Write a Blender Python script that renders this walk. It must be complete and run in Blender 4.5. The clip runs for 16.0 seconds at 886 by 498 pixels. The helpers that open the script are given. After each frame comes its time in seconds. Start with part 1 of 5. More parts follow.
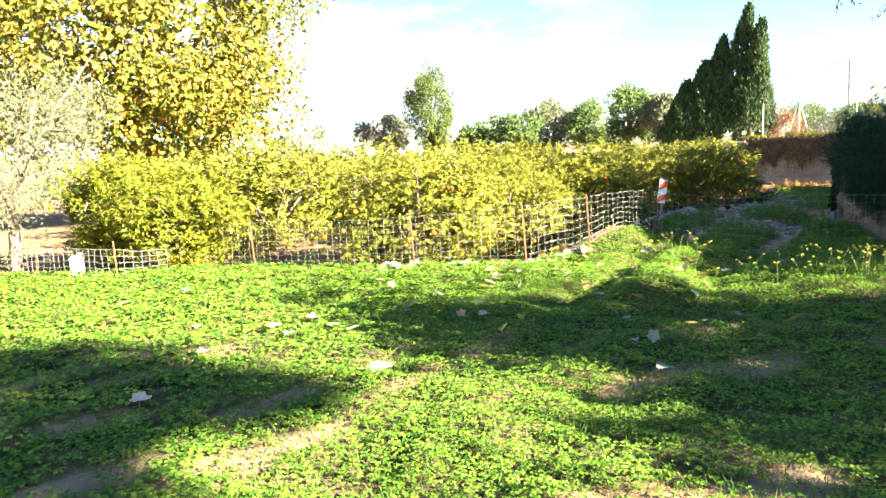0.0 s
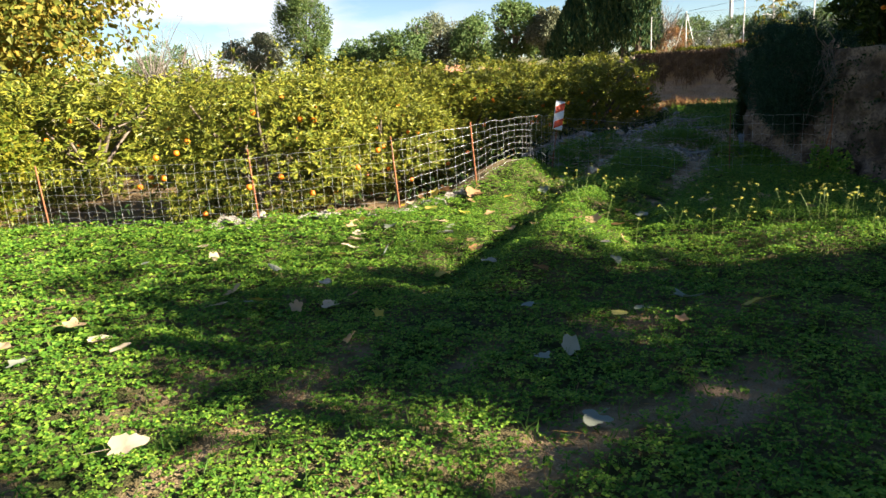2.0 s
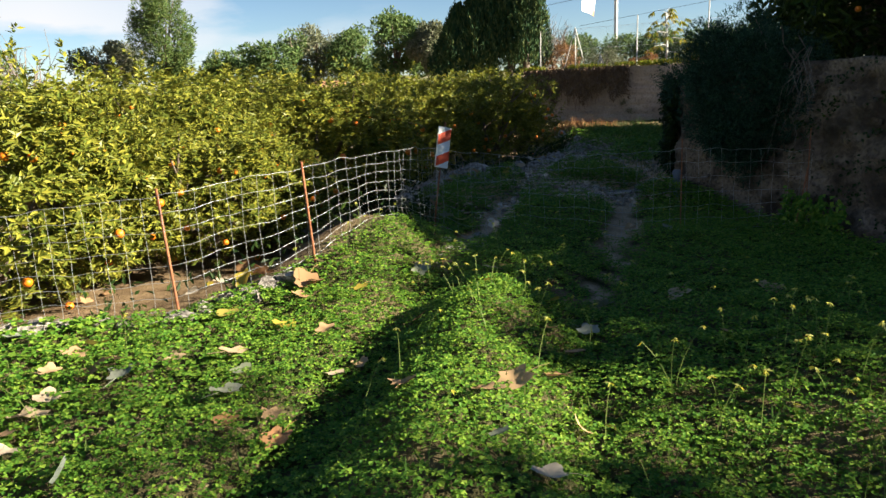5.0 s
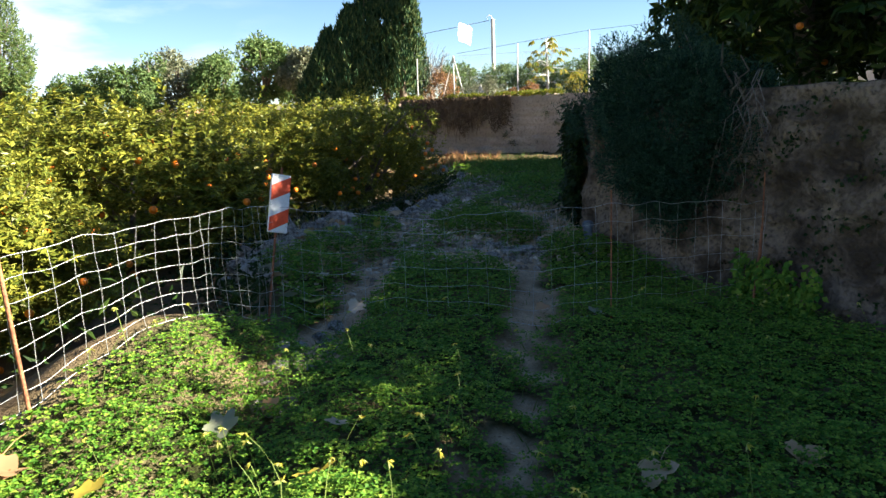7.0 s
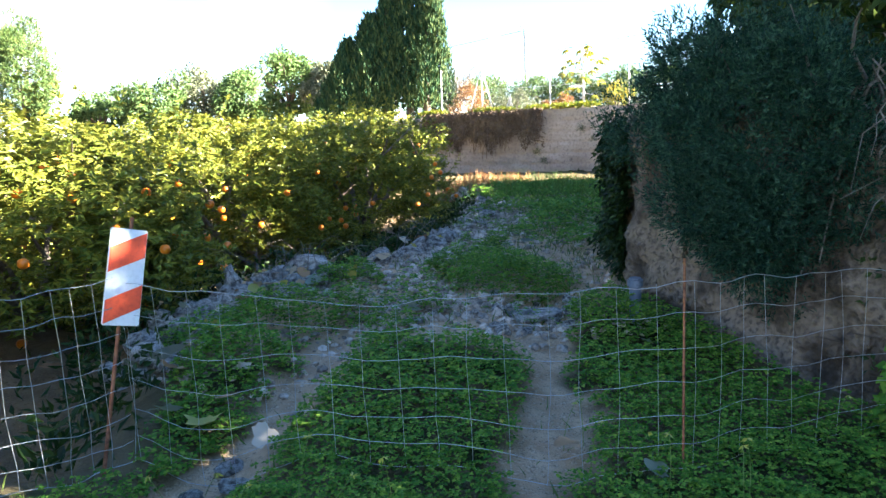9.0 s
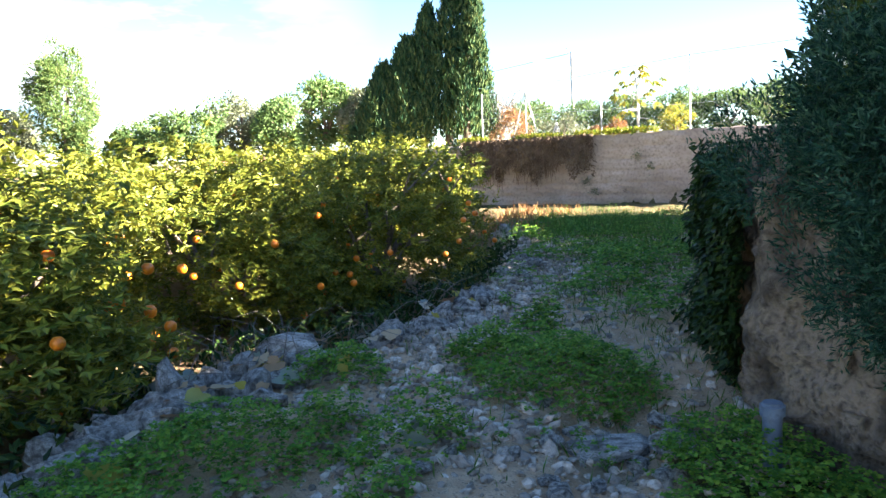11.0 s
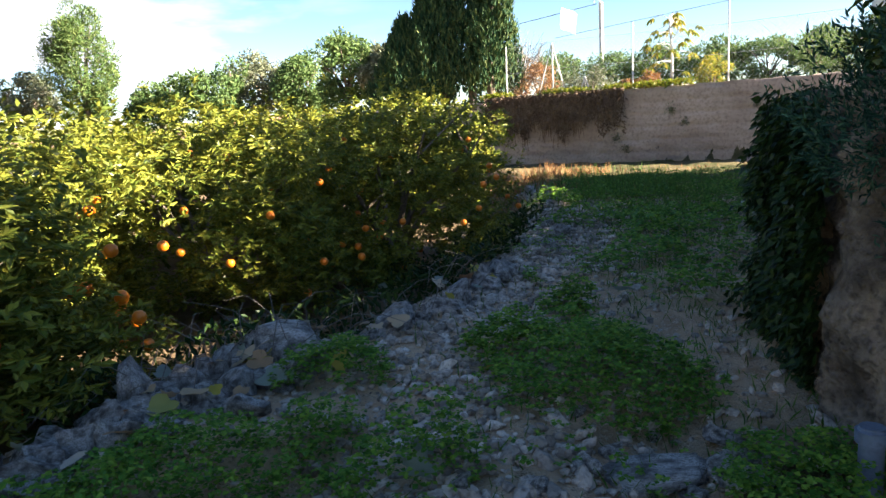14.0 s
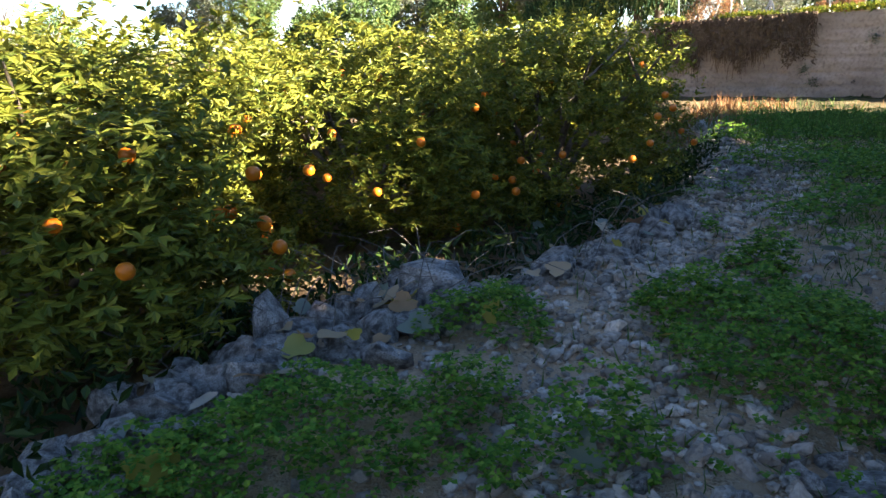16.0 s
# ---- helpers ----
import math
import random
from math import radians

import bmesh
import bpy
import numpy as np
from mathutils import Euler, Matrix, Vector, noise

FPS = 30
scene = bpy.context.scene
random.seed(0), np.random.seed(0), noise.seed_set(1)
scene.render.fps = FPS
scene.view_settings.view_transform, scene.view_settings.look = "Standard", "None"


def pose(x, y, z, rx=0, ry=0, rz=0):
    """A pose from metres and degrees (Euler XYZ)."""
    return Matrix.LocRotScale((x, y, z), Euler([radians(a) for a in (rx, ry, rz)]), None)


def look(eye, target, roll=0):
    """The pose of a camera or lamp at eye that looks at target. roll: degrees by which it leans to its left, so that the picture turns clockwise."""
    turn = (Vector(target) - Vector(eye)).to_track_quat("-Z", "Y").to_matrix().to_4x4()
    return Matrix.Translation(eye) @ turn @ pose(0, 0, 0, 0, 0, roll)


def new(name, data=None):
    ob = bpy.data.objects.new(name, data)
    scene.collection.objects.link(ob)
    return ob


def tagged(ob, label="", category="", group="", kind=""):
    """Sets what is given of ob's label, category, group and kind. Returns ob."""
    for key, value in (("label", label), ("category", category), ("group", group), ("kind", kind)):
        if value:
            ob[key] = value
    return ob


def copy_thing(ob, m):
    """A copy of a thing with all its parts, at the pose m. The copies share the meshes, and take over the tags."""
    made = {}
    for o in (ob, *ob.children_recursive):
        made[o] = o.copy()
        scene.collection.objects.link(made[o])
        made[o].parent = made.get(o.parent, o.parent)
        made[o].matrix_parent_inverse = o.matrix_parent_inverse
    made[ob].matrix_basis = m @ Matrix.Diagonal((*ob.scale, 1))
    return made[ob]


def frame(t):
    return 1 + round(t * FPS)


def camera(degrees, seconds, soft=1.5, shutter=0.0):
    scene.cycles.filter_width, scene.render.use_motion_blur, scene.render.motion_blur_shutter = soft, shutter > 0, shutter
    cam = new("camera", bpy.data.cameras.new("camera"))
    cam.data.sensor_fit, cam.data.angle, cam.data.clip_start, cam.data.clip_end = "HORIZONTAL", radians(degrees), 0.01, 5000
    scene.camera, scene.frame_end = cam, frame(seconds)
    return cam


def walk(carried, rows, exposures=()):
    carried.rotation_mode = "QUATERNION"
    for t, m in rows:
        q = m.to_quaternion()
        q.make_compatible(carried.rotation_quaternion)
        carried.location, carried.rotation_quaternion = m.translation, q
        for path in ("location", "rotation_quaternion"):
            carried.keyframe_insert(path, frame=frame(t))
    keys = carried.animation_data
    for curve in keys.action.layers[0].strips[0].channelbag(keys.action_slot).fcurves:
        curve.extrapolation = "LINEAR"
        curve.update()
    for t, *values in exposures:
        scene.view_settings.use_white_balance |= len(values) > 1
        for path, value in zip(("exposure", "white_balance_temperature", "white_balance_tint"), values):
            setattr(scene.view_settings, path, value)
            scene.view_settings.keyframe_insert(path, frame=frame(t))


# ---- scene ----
cam = camera(63.0, 16.0)
PATH = [
    (0, (0.49, 0.777, 1.216), (0.42, 2.762, 0.988), -2.6),
    (0.5, (0.599, 1.243, 1.265), (0.612, 3.238, 1.116), -3.1),
    (1, (0.665, 1.779, 1.287), (0.862, 3.754, 1.039), -3.3),
    (1.5, (0.846, 2.415, 1.228), (0.855, 4.374, 0.828), -3.6),
    (2, (0.906, 2.973, 1.211), (1.118, 4.91, 0.759), -3.7),
    (2.5, (1.105, 3.529, 1.228), (1.285, 5.503, 0.96), -3.1),
    (3, (1.236, 4.084, 1.201), (1.449, 6.041, 0.847), -3.3),
    (3.5, (1.381, 4.704, 1.204), (1.851, 6.6, 0.774), -2.7),
    (3.7, (1.487, 4.913, 1.179), (1.963, 6.813, 0.775), -2.8),
    (5.8, (2.186, 7.301, 1.163), (2.836, 9.133, 0.693), -2.8),
    (6, (2.304, 7.509, 1.179), (3.094, 9.28, 0.687), -2.0),
    (6.5, (2.651, 7.985, 1.196), (3.436, 9.774, 0.767), -2.1),
    (7, (2.841, 8.505, 1.173), (3.668, 10.29, 0.812), -2.4),
    (7.5, (3.137, 8.987, 1.163), (3.987, 10.753, 0.765), -2.0),
    (8, (3.462, 9.404, 1.162), (4.151, 11.244, 0.793), -2.5),
    (8.5, (3.747, 9.957, 1.158), (4.534, 11.739, 0.707), -2.5),
    (9, (4.12, 10.354, 1.154), (4.86, 12.185, 0.839), -2.7),
    (9.2, (4.18, 10.547, 1.214), (4.888, 12.394, 0.921), -2.9),
    (11.3, (5.062, 12.334, 1.216), (5.697, 14.217, 0.993), -3.0),
    (11.5, (5.112, 12.438, 1.22), (5.737, 14.327, 1.013), -2.8),
    (12, (5.335, 12.584, 1.233), (5.511, 14.57, 1.074), -3.5),
    (12.5, (5.368, 12.733, 1.236), (5.522, 14.706, 0.951), -3.5),
    (13, (5.312, 12.802, 1.22), (5.728, 14.733, 0.907), -3.0),
    (13.5, (5.306, 12.87, 1.218), (5.865, 14.755, 0.853), -3.2),
    (14, (5.291, 12.831, 1.217), (5.846, 14.721, 0.87), -3.7),
    (14.5, (5.306, 12.802, 1.23), (5.673, 14.729, 0.841), -3.8),
    (15, (5.369, 12.773, 1.193), (5.554, 14.727, 0.81), -4.2),
    (15.5, (5.388, 12.978, 1.181), (5.616, 14.934, 0.832), -3.1),
    (16, (5.304, 13.396, 1.157), (5.458, 15.324, 0.646), -2.8),
]
EXPOSURES = [(0.0, 3.8, 6700, 14), (0.25, 3.35, 6600, 12), (0.5, 2.75, 6450, 10), (1.0, 2.35, 6450, 10), (2.0, 2.4, 6550, 11), (2.5, 2.55, 6450, 10), (3.5, 2.05, 6450, 10), (6.0, 2.15, 6450, 10), (6.5, 2.5, 6350, 10), (7.0, 2.75, 6200, 11), (8.0, 3.4, 6100, 11), (8.5, 3.6, 6000, 11), (9.0, 4.25, 5900, 11), (11.5, 3.95, 6250, 11), (12.5, 3.1, 6450, 12), (13.5, 3.15, 6300, 13), (16.0, 3.5, 6350, 17)]
walk(cam, [(t, look(eye, target, roll)) for t, eye, target, roll in PATH], EXPOSURES)

# ---- world and light ----
SUN_DIR = Vector((0.80, -0.45, 0.42)).normalized()
world = bpy.data.worlds.new("sky")
scene.world = world
world.use_nodes = True
wn, wl = world.node_tree.nodes, world.node_tree.links
wn.clear()
w_out = wn.new("ShaderNodeOutputWorld")
w_bg = wn.new("ShaderNodeBackground")
w_bg.inputs["Strength"].default_value = 0.05
w_sky = wn.new("ShaderNodeTexSky")
w_sky.sky_type = "NISHITA"
w_sky.sun_disc = False
w_sky.sun_elevation = math.asin(SUN_DIR.z)
w_sky.sun_rotation = math.atan2(SUN_DIR.x, SUN_DIR.y)
w_sky.air_density, w_sky.dust_density, w_sky.ozone_density = 0.80, 0.0, 1.5
w_tc = wn.new("ShaderNodeTexCoord")
w_map = wn.new("ShaderNodeMapping")
w_map.inputs["Scale"].default_value = (1.6, 1.6, 6.0)
w_map.inputs["Location"].default_value = (0.35, 0.2, 0.0)
w_noise = wn.new("ShaderNodeTexNoise")
w_noise.inputs["Scale"].default_value = 1.7
w_noise.inputs["Detail"].default_value = 7.0
w_noise.inputs["Roughness"].default_value = 0.55
w_ramp = wn.new("ShaderNodeValToRGB")
w_ramp.color_ramp.elements[0].position, w_ramp.color_ramp.elements[1].position = 0.43, 0.54
w_mix = wn.new("ShaderNodeMix")
w_mix.data_type = "RGBA"
w_mix.inputs["B"].default_value = (4.6, 4.65, 4.75, 1)
# a bank of clouds low over the valley, on the side away from the sun
w_sep = wn.new("ShaderNodeSeparateXYZ")
w_lowx, w_lowz = wn.new("ShaderNodeMapRange"), wn.new("ShaderNodeMapRange")
for node, values in ((w_lowx, (-0.2, 0.25, 1.0, 0.0)), (w_lowz, (0.10, 0.34, 1.0, 0.0))):
    for key, value in zip(("From Min", "From Max", "To Min", "To Max"), values):
        node.inputs[key].default_value = value
w_m1, w_m2 = wn.new("ShaderNodeMath"), wn.new("ShaderNodeMath")
w_m1.operation = w_m2.operation = "MULTIPLY"
wl.new(w_tc.outputs["Generated"], w_map.inputs["Vector"])
wl.new(w_map.outputs["Vector"], w_noise.inputs["Vector"])
wl.new(w_noise.outputs["Fac"], w_ramp.inputs["Fac"])
wl.new(w_tc.outputs["Generated"], w_sep.inputs["Vector"])
wl.new(w_sep.outputs["X"], w_lowx.inputs["Value"])
wl.new(w_sep.outputs["Z"], w_lowz.inputs["Value"])
wl.new(w_lowx.outputs["Result"], w_m1.inputs[0])
wl.new(w_lowz.outputs["Result"], w_m1.inputs[1])
wl.new(w_ramp.outputs["Color"], w_m2.inputs[0])
wl.new(w_m1.outputs["Value"], w_m2.inputs[1])
wl.new(w_m2.outputs["Value"], w_mix.inputs["Factor"])
w_hs = wn.new("ShaderNodeHueSaturation")
w_hs.inputs["Saturation"].default_value, w_hs.inputs["Value"].default_value = 1.12, 0.62
wl.new(w_sky.outputs["Color"], w_hs.inputs["Color"])
wl.new(w_hs.outputs["Color"], w_mix.inputs["A"])
wl.new(w_mix.outputs["Result"], w_bg.inputs["Color"])
wl.new(w_bg.outputs["Background"], w_out.inputs["Surface"])

sun_data = bpy.data.lights.new("sun", "SUN")
sun_data.energy, sun_data.angle, sun_data.color = 5.0, radians(0.6), (1.0, 0.90, 0.70)
sun = new("sun", sun_data)
sun.matrix_world = look((30, -20, 20), Vector((30, -20, 20)) - SUN_DIR * 10)

# ---- materials ----
def mat_new(name):
    m = bpy.data.materials.new(name)
    m.use_nodes = True
    n, l = m.node_tree.nodes, m.node_tree.links
    return m, n, l, n["Principled BSDF"]


def surface(name, a, b, scale=3.0, fine=40.0, rough=0.85, bump=0.4, metal=0.0, c=None, spread=(0.35, 0.65), bump_dist=0.02):
    """Two colours in large stains, a third in fine grain, with relief."""
    m, n, l, p = mat_new(name)
    tc = n.new("ShaderNodeTexCoord")
    big, small = n.new("ShaderNodeTexNoise"), n.new("ShaderNodeTexNoise")
    big.inputs["Scale"].default_value, big.inputs["Detail"].default_value = scale, 6
    small.inputs["Scale"].default_value, small.inputs["Detail"].default_value = fine, 5
    ramp = n.new("ShaderNodeValToRGB")
    ramp.color_ramp.elements[0].position, ramp.color_ramp.elements[1].position = spread
    ramp.color_ramp.elements[0].color, ramp.color_ramp.elements[1].color = (*a, 1), (*b, 1)
    mix = n.new("ShaderNodeMix")
    mix.data_type = "RGBA"
    mix.inputs["B"].default_value = (*(c or [0.5 * v for v in a]), 1)
    r2 = n.new("ShaderNodeValToRGB")
    r2.color_ramp.elements[0].position, r2.color_ramp.elements[1].position = 0.45, 0.75
    bmp = n.new("ShaderNodeBump")
    bmp.inputs["Strength"].default_value, bmp.inputs["Distance"].default_value = bump, bump_dist
    l.new(tc.outputs["Object"], big.inputs["Vector"])
    l.new(tc.outputs["Object"], small.inputs["Vector"])
    l.new(big.outputs["Fac"], ramp.inputs["Fac"])
    l.new(small.outputs["Fac"], r2.inputs["Fac"])
    l.new(r2.outputs["Color"], mix.inputs["Factor"])
    l.new(ramp.outputs["Color"], mix.inputs["A"])
    l.new(mix.outputs["Result"], p.inputs["Base Color"])
    l.new(small.outputs["Fac"], bmp.inputs["Height"])
    l.new(bmp.outputs["Normal"], p.inputs["Normal"])
    p.inputs["Roughness"].default_value, p.inputs["Metallic"].default_value = rough, metal
    p.inputs["Specular IOR Level"].default_value = 0.5 if rough < 0.8 else 0.15
    return m


def foliage(name, a, b, c, rough=0.5, through_light=0.35, per_object=False):
    """Leaves: every leaf has a colour of its own between a, b and c, and lets some light through."""
    m, n, l, p = mat_new(name)
    if per_object:
        rnd = n.new("ShaderNodeObjectInfo").outputs["Random"]
    else:
        rnd = n.new("ShaderNodeNewGeometry").outputs["Random Per Island"]
    ramp = n.new("ShaderNodeValToRGB")
    ramp.color_ramp.elements[0].color, ramp.color_ramp.elements[1].color = (*a, 1), (*c, 1)
    ramp.color_ramp.elements.new(0.5).color = (*b, 1)
    l.new(rnd, ramp.inputs["Fac"])
    l.new(ramp.outputs["Color"], p.inputs["Base Color"])
    p.inputs["Roughness"].default_value = rough
    p.inputs["Specular IOR Level"].default_value = 0.14
    tr = n.new("ShaderNodeBsdfTranslucent")
    hs = n.new("ShaderNodeHueSaturation")
    hs.inputs["Hue"].default_value, hs.inputs["Value"].default_value = 0.485, 1.35
    l.new(ramp.outputs["Color"], hs.inputs["Color"])
    l.new(hs.outputs["Color"], tr.inputs["Color"])
    mx = n.new("ShaderNodeMixShader")
    mx.inputs["Fac"].default_value = through_light
    l.new(p.outputs["BSDF"], mx.inputs[1])
    l.new(tr.outputs["BSDF"], mx.inputs[2])
    l.new(mx.outputs["Shader"], n["Material Output"].inputs["Surface"])
    return m


M_CLOVER = foliage("clover_leaf", (0.042, 0.120, 0.015), (0.100, 0.215, 0.024), (0.225, 0.330, 0.042), 0.55, 0.30)
M_GRASS = foliage("grass_blade", (0.042, 0.102, 0.015), (0.072, 0.144, 0.024), (0.132, 0.168, 0.042), 0.6, 0.35)
M_DRYGRASS = foliage("dry_grass", (0.245, 0.140, 0.056), (0.315, 0.186, 0.080), (0.210, 0.095, 0.040), 0.7, 0.3)
M_CITRUS = foliage("citrus_leaf", (0.072, 0.102, 0.017), (0.155, 0.172, 0.025), (0.275, 0.260, 0.037), 0.36, 0.16)
# citrus leaf with backlit shade put into its colour, for the terrace trees
M_SHADELEAF = foliage("shaded_citrus_leaf", (0.010, 0.028, 0.006), (0.028, 0.055, 0.010), (0.070, 0.095, 0.014), 0.45, 0.12)
M_LEMON = foliage("lemon_leaf", (0.070, 0.119, 0.014), (0.154, 0.182, 0.021), (0.266, 0.238, 0.028), 0.4, 0.35)
M_PLANE = foliage("autumn_leaf", (0.068, 0.098, 0.015), (0.158, 0.165, 0.030), (0.315, 0.225, 0.038), 0.55, 0.35)
M_OLIVE = foliage("olive_leaf", (0.083, 0.098, 0.053), (0.143, 0.158, 0.090), (0.210, 0.217, 0.143), 0.5, 0.25)
M_PINE = foliage("pine_needle", (0.054, 0.099, 0.032), (0.090, 0.144, 0.041), (0.153, 0.189, 0.063), 0.6, 0.25)
M_FARTREE = foliage("carob_leaf", (0.055, 0.10, 0.035), (0.09, 0.15, 0.045), (0.15, 0.20, 0.07), 0.55, 0.3)
M_CYPRESS = foliage("cypress_spray", (0.014, 0.043, 0.020), (0.036, 0.075, 0.027), (0.098, 0.122, 0.040), 0.7, 0.08)
M_ROSEMARY = foliage("rosemary_needle", (0.006, 0.024, 0.014), (0.018, 0.055, 0.032), (0.065, 0.125, 0.072), 0.5, 0.10)
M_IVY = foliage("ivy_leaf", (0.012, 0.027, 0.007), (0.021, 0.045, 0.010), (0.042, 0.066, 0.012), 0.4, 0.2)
M_PAPAYA = foliage("yellowing_leaf", (0.105, 0.165, 0.030), (0.225, 0.225, 0.038), (0.375, 0.315, 0.045), 0.5, 0.4)
M_FALLEN = foliage("fallen_leaf", (0.302, 0.160, 0.076), (0.437, 0.302, 0.168), (0.521, 0.437, 0.336), 0.7, 0.2, True)
M_FALLEN_Y = foliage("fallen_yellow_leaf", (0.336, 0.269, 0.042), (0.420, 0.319, 0.050), (0.353, 0.336, 0.101), 0.6, 0.25, True)
M_FALLEN_G = foliage("fallen_pale_leaf", (0.212, 0.232, 0.151), (0.252, 0.262, 0.202), (0.192, 0.222, 0.192), 0.6, 0.2, True)
M_BUD = foliage("sorrel_flower", (0.315, 0.350, 0.056), (0.455, 0.420, 0.056), (0.385, 0.420, 0.175), 0.5, 0.35)
M_STEM = foliage("sorrel_stem", (0.112, 0.168, 0.035), (0.140, 0.196, 0.049), (0.196, 0.224, 0.070), 0.5, 0.2)


def ground_material():
    """Meadow soil, track gravel, orchard soil and far land, by what lies where."""
    m, n, l, p = mat_new("ground_soil")
    tc = n.new("ShaderNodeTexCoord")

    def grain(scale, detail=6):
        t = n.new("ShaderNodeTexNoise")
        t.inputs["Scale"].default_value, t.inputs["Detail"].default_value = scale, detail
        l.new(tc.outputs["Object"], t.inputs["Vector"])
        return t.outputs["Fac"]

    def ramp(fac, a, b, lo, hi):
        r = n.new("ShaderNodeValToRGB")
        r.color_ramp.elements[0].position, r.color_ramp.elements[1].position = lo, hi
        r.color_ramp.elements[0].color, r.color_ramp.elements[1].color = (*a, 1), (*b, 1)
        l.new(fac, r.inputs["Fac"])
        return r.outputs["Color"]

    def blend(fac, a, b):
        x = n.new("ShaderNodeMix")
        x.data_type = "RGBA"
        l.new(fac, x.inputs["Factor"])
        l.new(a, x.inputs["A"])
        l.new(b, x.inputs["B"])
        return x.outputs["Result"]

    def share(key):
        at = n.new("ShaderNodeAttribute")
        at.attribute_name = key
        return at.outputs["Fac"]

    big, mid, small, tiny = grain(0.9), grain(5.0), grain(28.0), grain(90.0)
    meadow = blend(ramp(mid, (0, 0, 0), (1, 1, 1), 0.45, 0.62), ramp(big, (0.035, 0.043, 0.014), (0.17, 0.13, 0.07), 0.45, 0.62), ramp(small, (0.050, 0.050, 0.020), (0.20, 0.155, 0.085), 0.35, 0.7))
    track = blend(ramp(small, (0, 0, 0), (1, 1, 1), 0.48, 0.60), ramp(mid, (0.400, 0.250, 0.145), (0.620, 0.425, 0.270), 0.35, 0.65), ramp(tiny, (0.220, 0.140, 0.082), (0.670, 0.490, 0.330), 0.35, 0.65))
    tilled = blend(ramp(small, (0, 0, 0), (1, 1, 1), 0.45, 0.62), ramp(mid, (0.161, 0.105, 0.062), (0.248, 0.174, 0.105), 0.35, 0.65), ramp(tiny, (0.099, 0.068, 0.037), (0.273, 0.192, 0.105), 0.35, 0.65))
    far = ramp(grain(0.05), (0.08, 0.10, 0.045), (0.24, 0.20, 0.11), 0.4, 0.62)
    col = blend(share("far_land"), blend(share("tilled"), blend(share("bare"), meadow, track), tilled), far)
    l.new(col, p.inputs["Base Color"])
    add = n.new("ShaderNodeMath")
    l.new(small, add.inputs[0])
    l.new(tiny, add.inputs[1])
    bmp = n.new("ShaderNodeBump")
    bmp.inputs["Strength"].default_value, bmp.inputs["Distance"].default_value = 0.8, 0.03
    l.new(add.outputs[0], bmp.inputs["Height"])
    l.new(bmp.outputs["Normal"], p.inputs["Normal"])
    p.inputs["Roughness"].default_value = 0.95
    p.inputs["Specular IOR Level"].default_value = 0.1
    return m


M_GROUND = ground_material()
M_ROCK = surface("limestone", (0.115, 0.098, 0.085), (0.53, 0.48, 0.43), 3.0, 22, 0.9, 1.0, c=(0.13, 0.115, 0.10), spread=(0.36, 0.58), bump_dist=0.022)
M_GRAVEL = surface("gravel_stone", (0.38, 0.295, 0.225), (0.64, 0.53, 0.43), 6.0, 40, 0.9, 0.5, c=(0.20, 0.15, 0.11))


def vary_each(m, lo, hi):
    """Every loose piece of a mesh a little lighter or darker than the next."""
    n, l = m.node_tree.nodes, m.node_tree.links
    p = n["Principled BSDF"]
    geo, span, hs = n.new("ShaderNodeNewGeometry"), n.new("ShaderNodeMapRange"), n.new("ShaderNodeHueSaturation")
    span.inputs["To Min"].default_value, span.inputs["To Max"].default_value = lo, hi
    l.new(geo.outputs["Random Per Island"], span.inputs["Value"])
    l.new(span.outputs["Result"], hs.inputs["Value"])
    l.new(p.inputs["Base Color"].links[0].from_socket, hs.inputs["Color"])
    l.new(hs.outputs["Color"], p.inputs["Base Color"])


vary_each(M_GRAVEL, 0.45, 1.2)
M_BARK = surface("bark", (0.13, 0.10, 0.075), (0.22, 0.18, 0.14), 5.0, 40, 0.95, 0.8)
M_DRYWOOD = surface("grey_twig", (0.156, 0.132, 0.114), (0.240, 0.210, 0.180), 8.0, 50, 0.9, 0.5)
M_CONCRETE = surface("board_marked_concrete", (0.32, 0.245, 0.195), (0.46, 0.365, 0.30), 0.9, 14, 0.92, 0.5, c=(0.25, 0.19, 0.15), bump_dist=0.03)
M_RUBBLE = surface("rough_lime_concrete", (0.065, 0.048, 0.034), (0.28, 0.212, 0.155), 2.6, 24, 0.95, 1.0, c=(0.07, 0.052, 0.038), spread=(0.38, 0.60), bump_dist=0.06)
M_WIRE = surface("galvanised_wire", (0.40, 0.41, 0.42), (0.52, 0.53, 0.54), 8, 60, 0.45, 0.1, 0.6, c=(0.4, 0.38, 0.36))
M_RUST = surface("rusty_steel", (0.26, 0.10, 0.05), (0.38, 0.17, 0.09), 12, 60, 0.85, 0.4, 0.2, c=(0.14, 0.06, 0.04))
M_WHITE = surface("white_sheeting", (0.78, 0.78, 0.78), (0.84, 0.84, 0.83), 5, 60, 0.4, 0.05, c=(0.70, 0.70, 0.69))
M_RED = surface("red_sheeting", (0.78, 0.085, 0.025), (0.84, 0.105, 0.035), 5, 60, 0.4, 0.05, c=(0.66, 0.07, 0.03))
M_ORANGE = surface("orange_peel", (0.722, 0.170, 0.005), (0.765, 0.230, 0.009), 6, 160, 0.4, 0.25, c=(0.646, 0.145, 0.004), bump_dist=0.003)
M_POST = surface("painted_steel_post", (0.55, 0.54, 0.52), (0.66, 0.65, 0.63), 3, 40, 0.6, 0.2, c=(0.42, 0.36, 0.30))
M_PIPE = surface("grey_blue_plastic", (0.11, 0.14, 0.19), (0.15, 0.19, 0.25), 6, 50, 0.5, 0.1, c=(0.09, 0.11, 0.15))
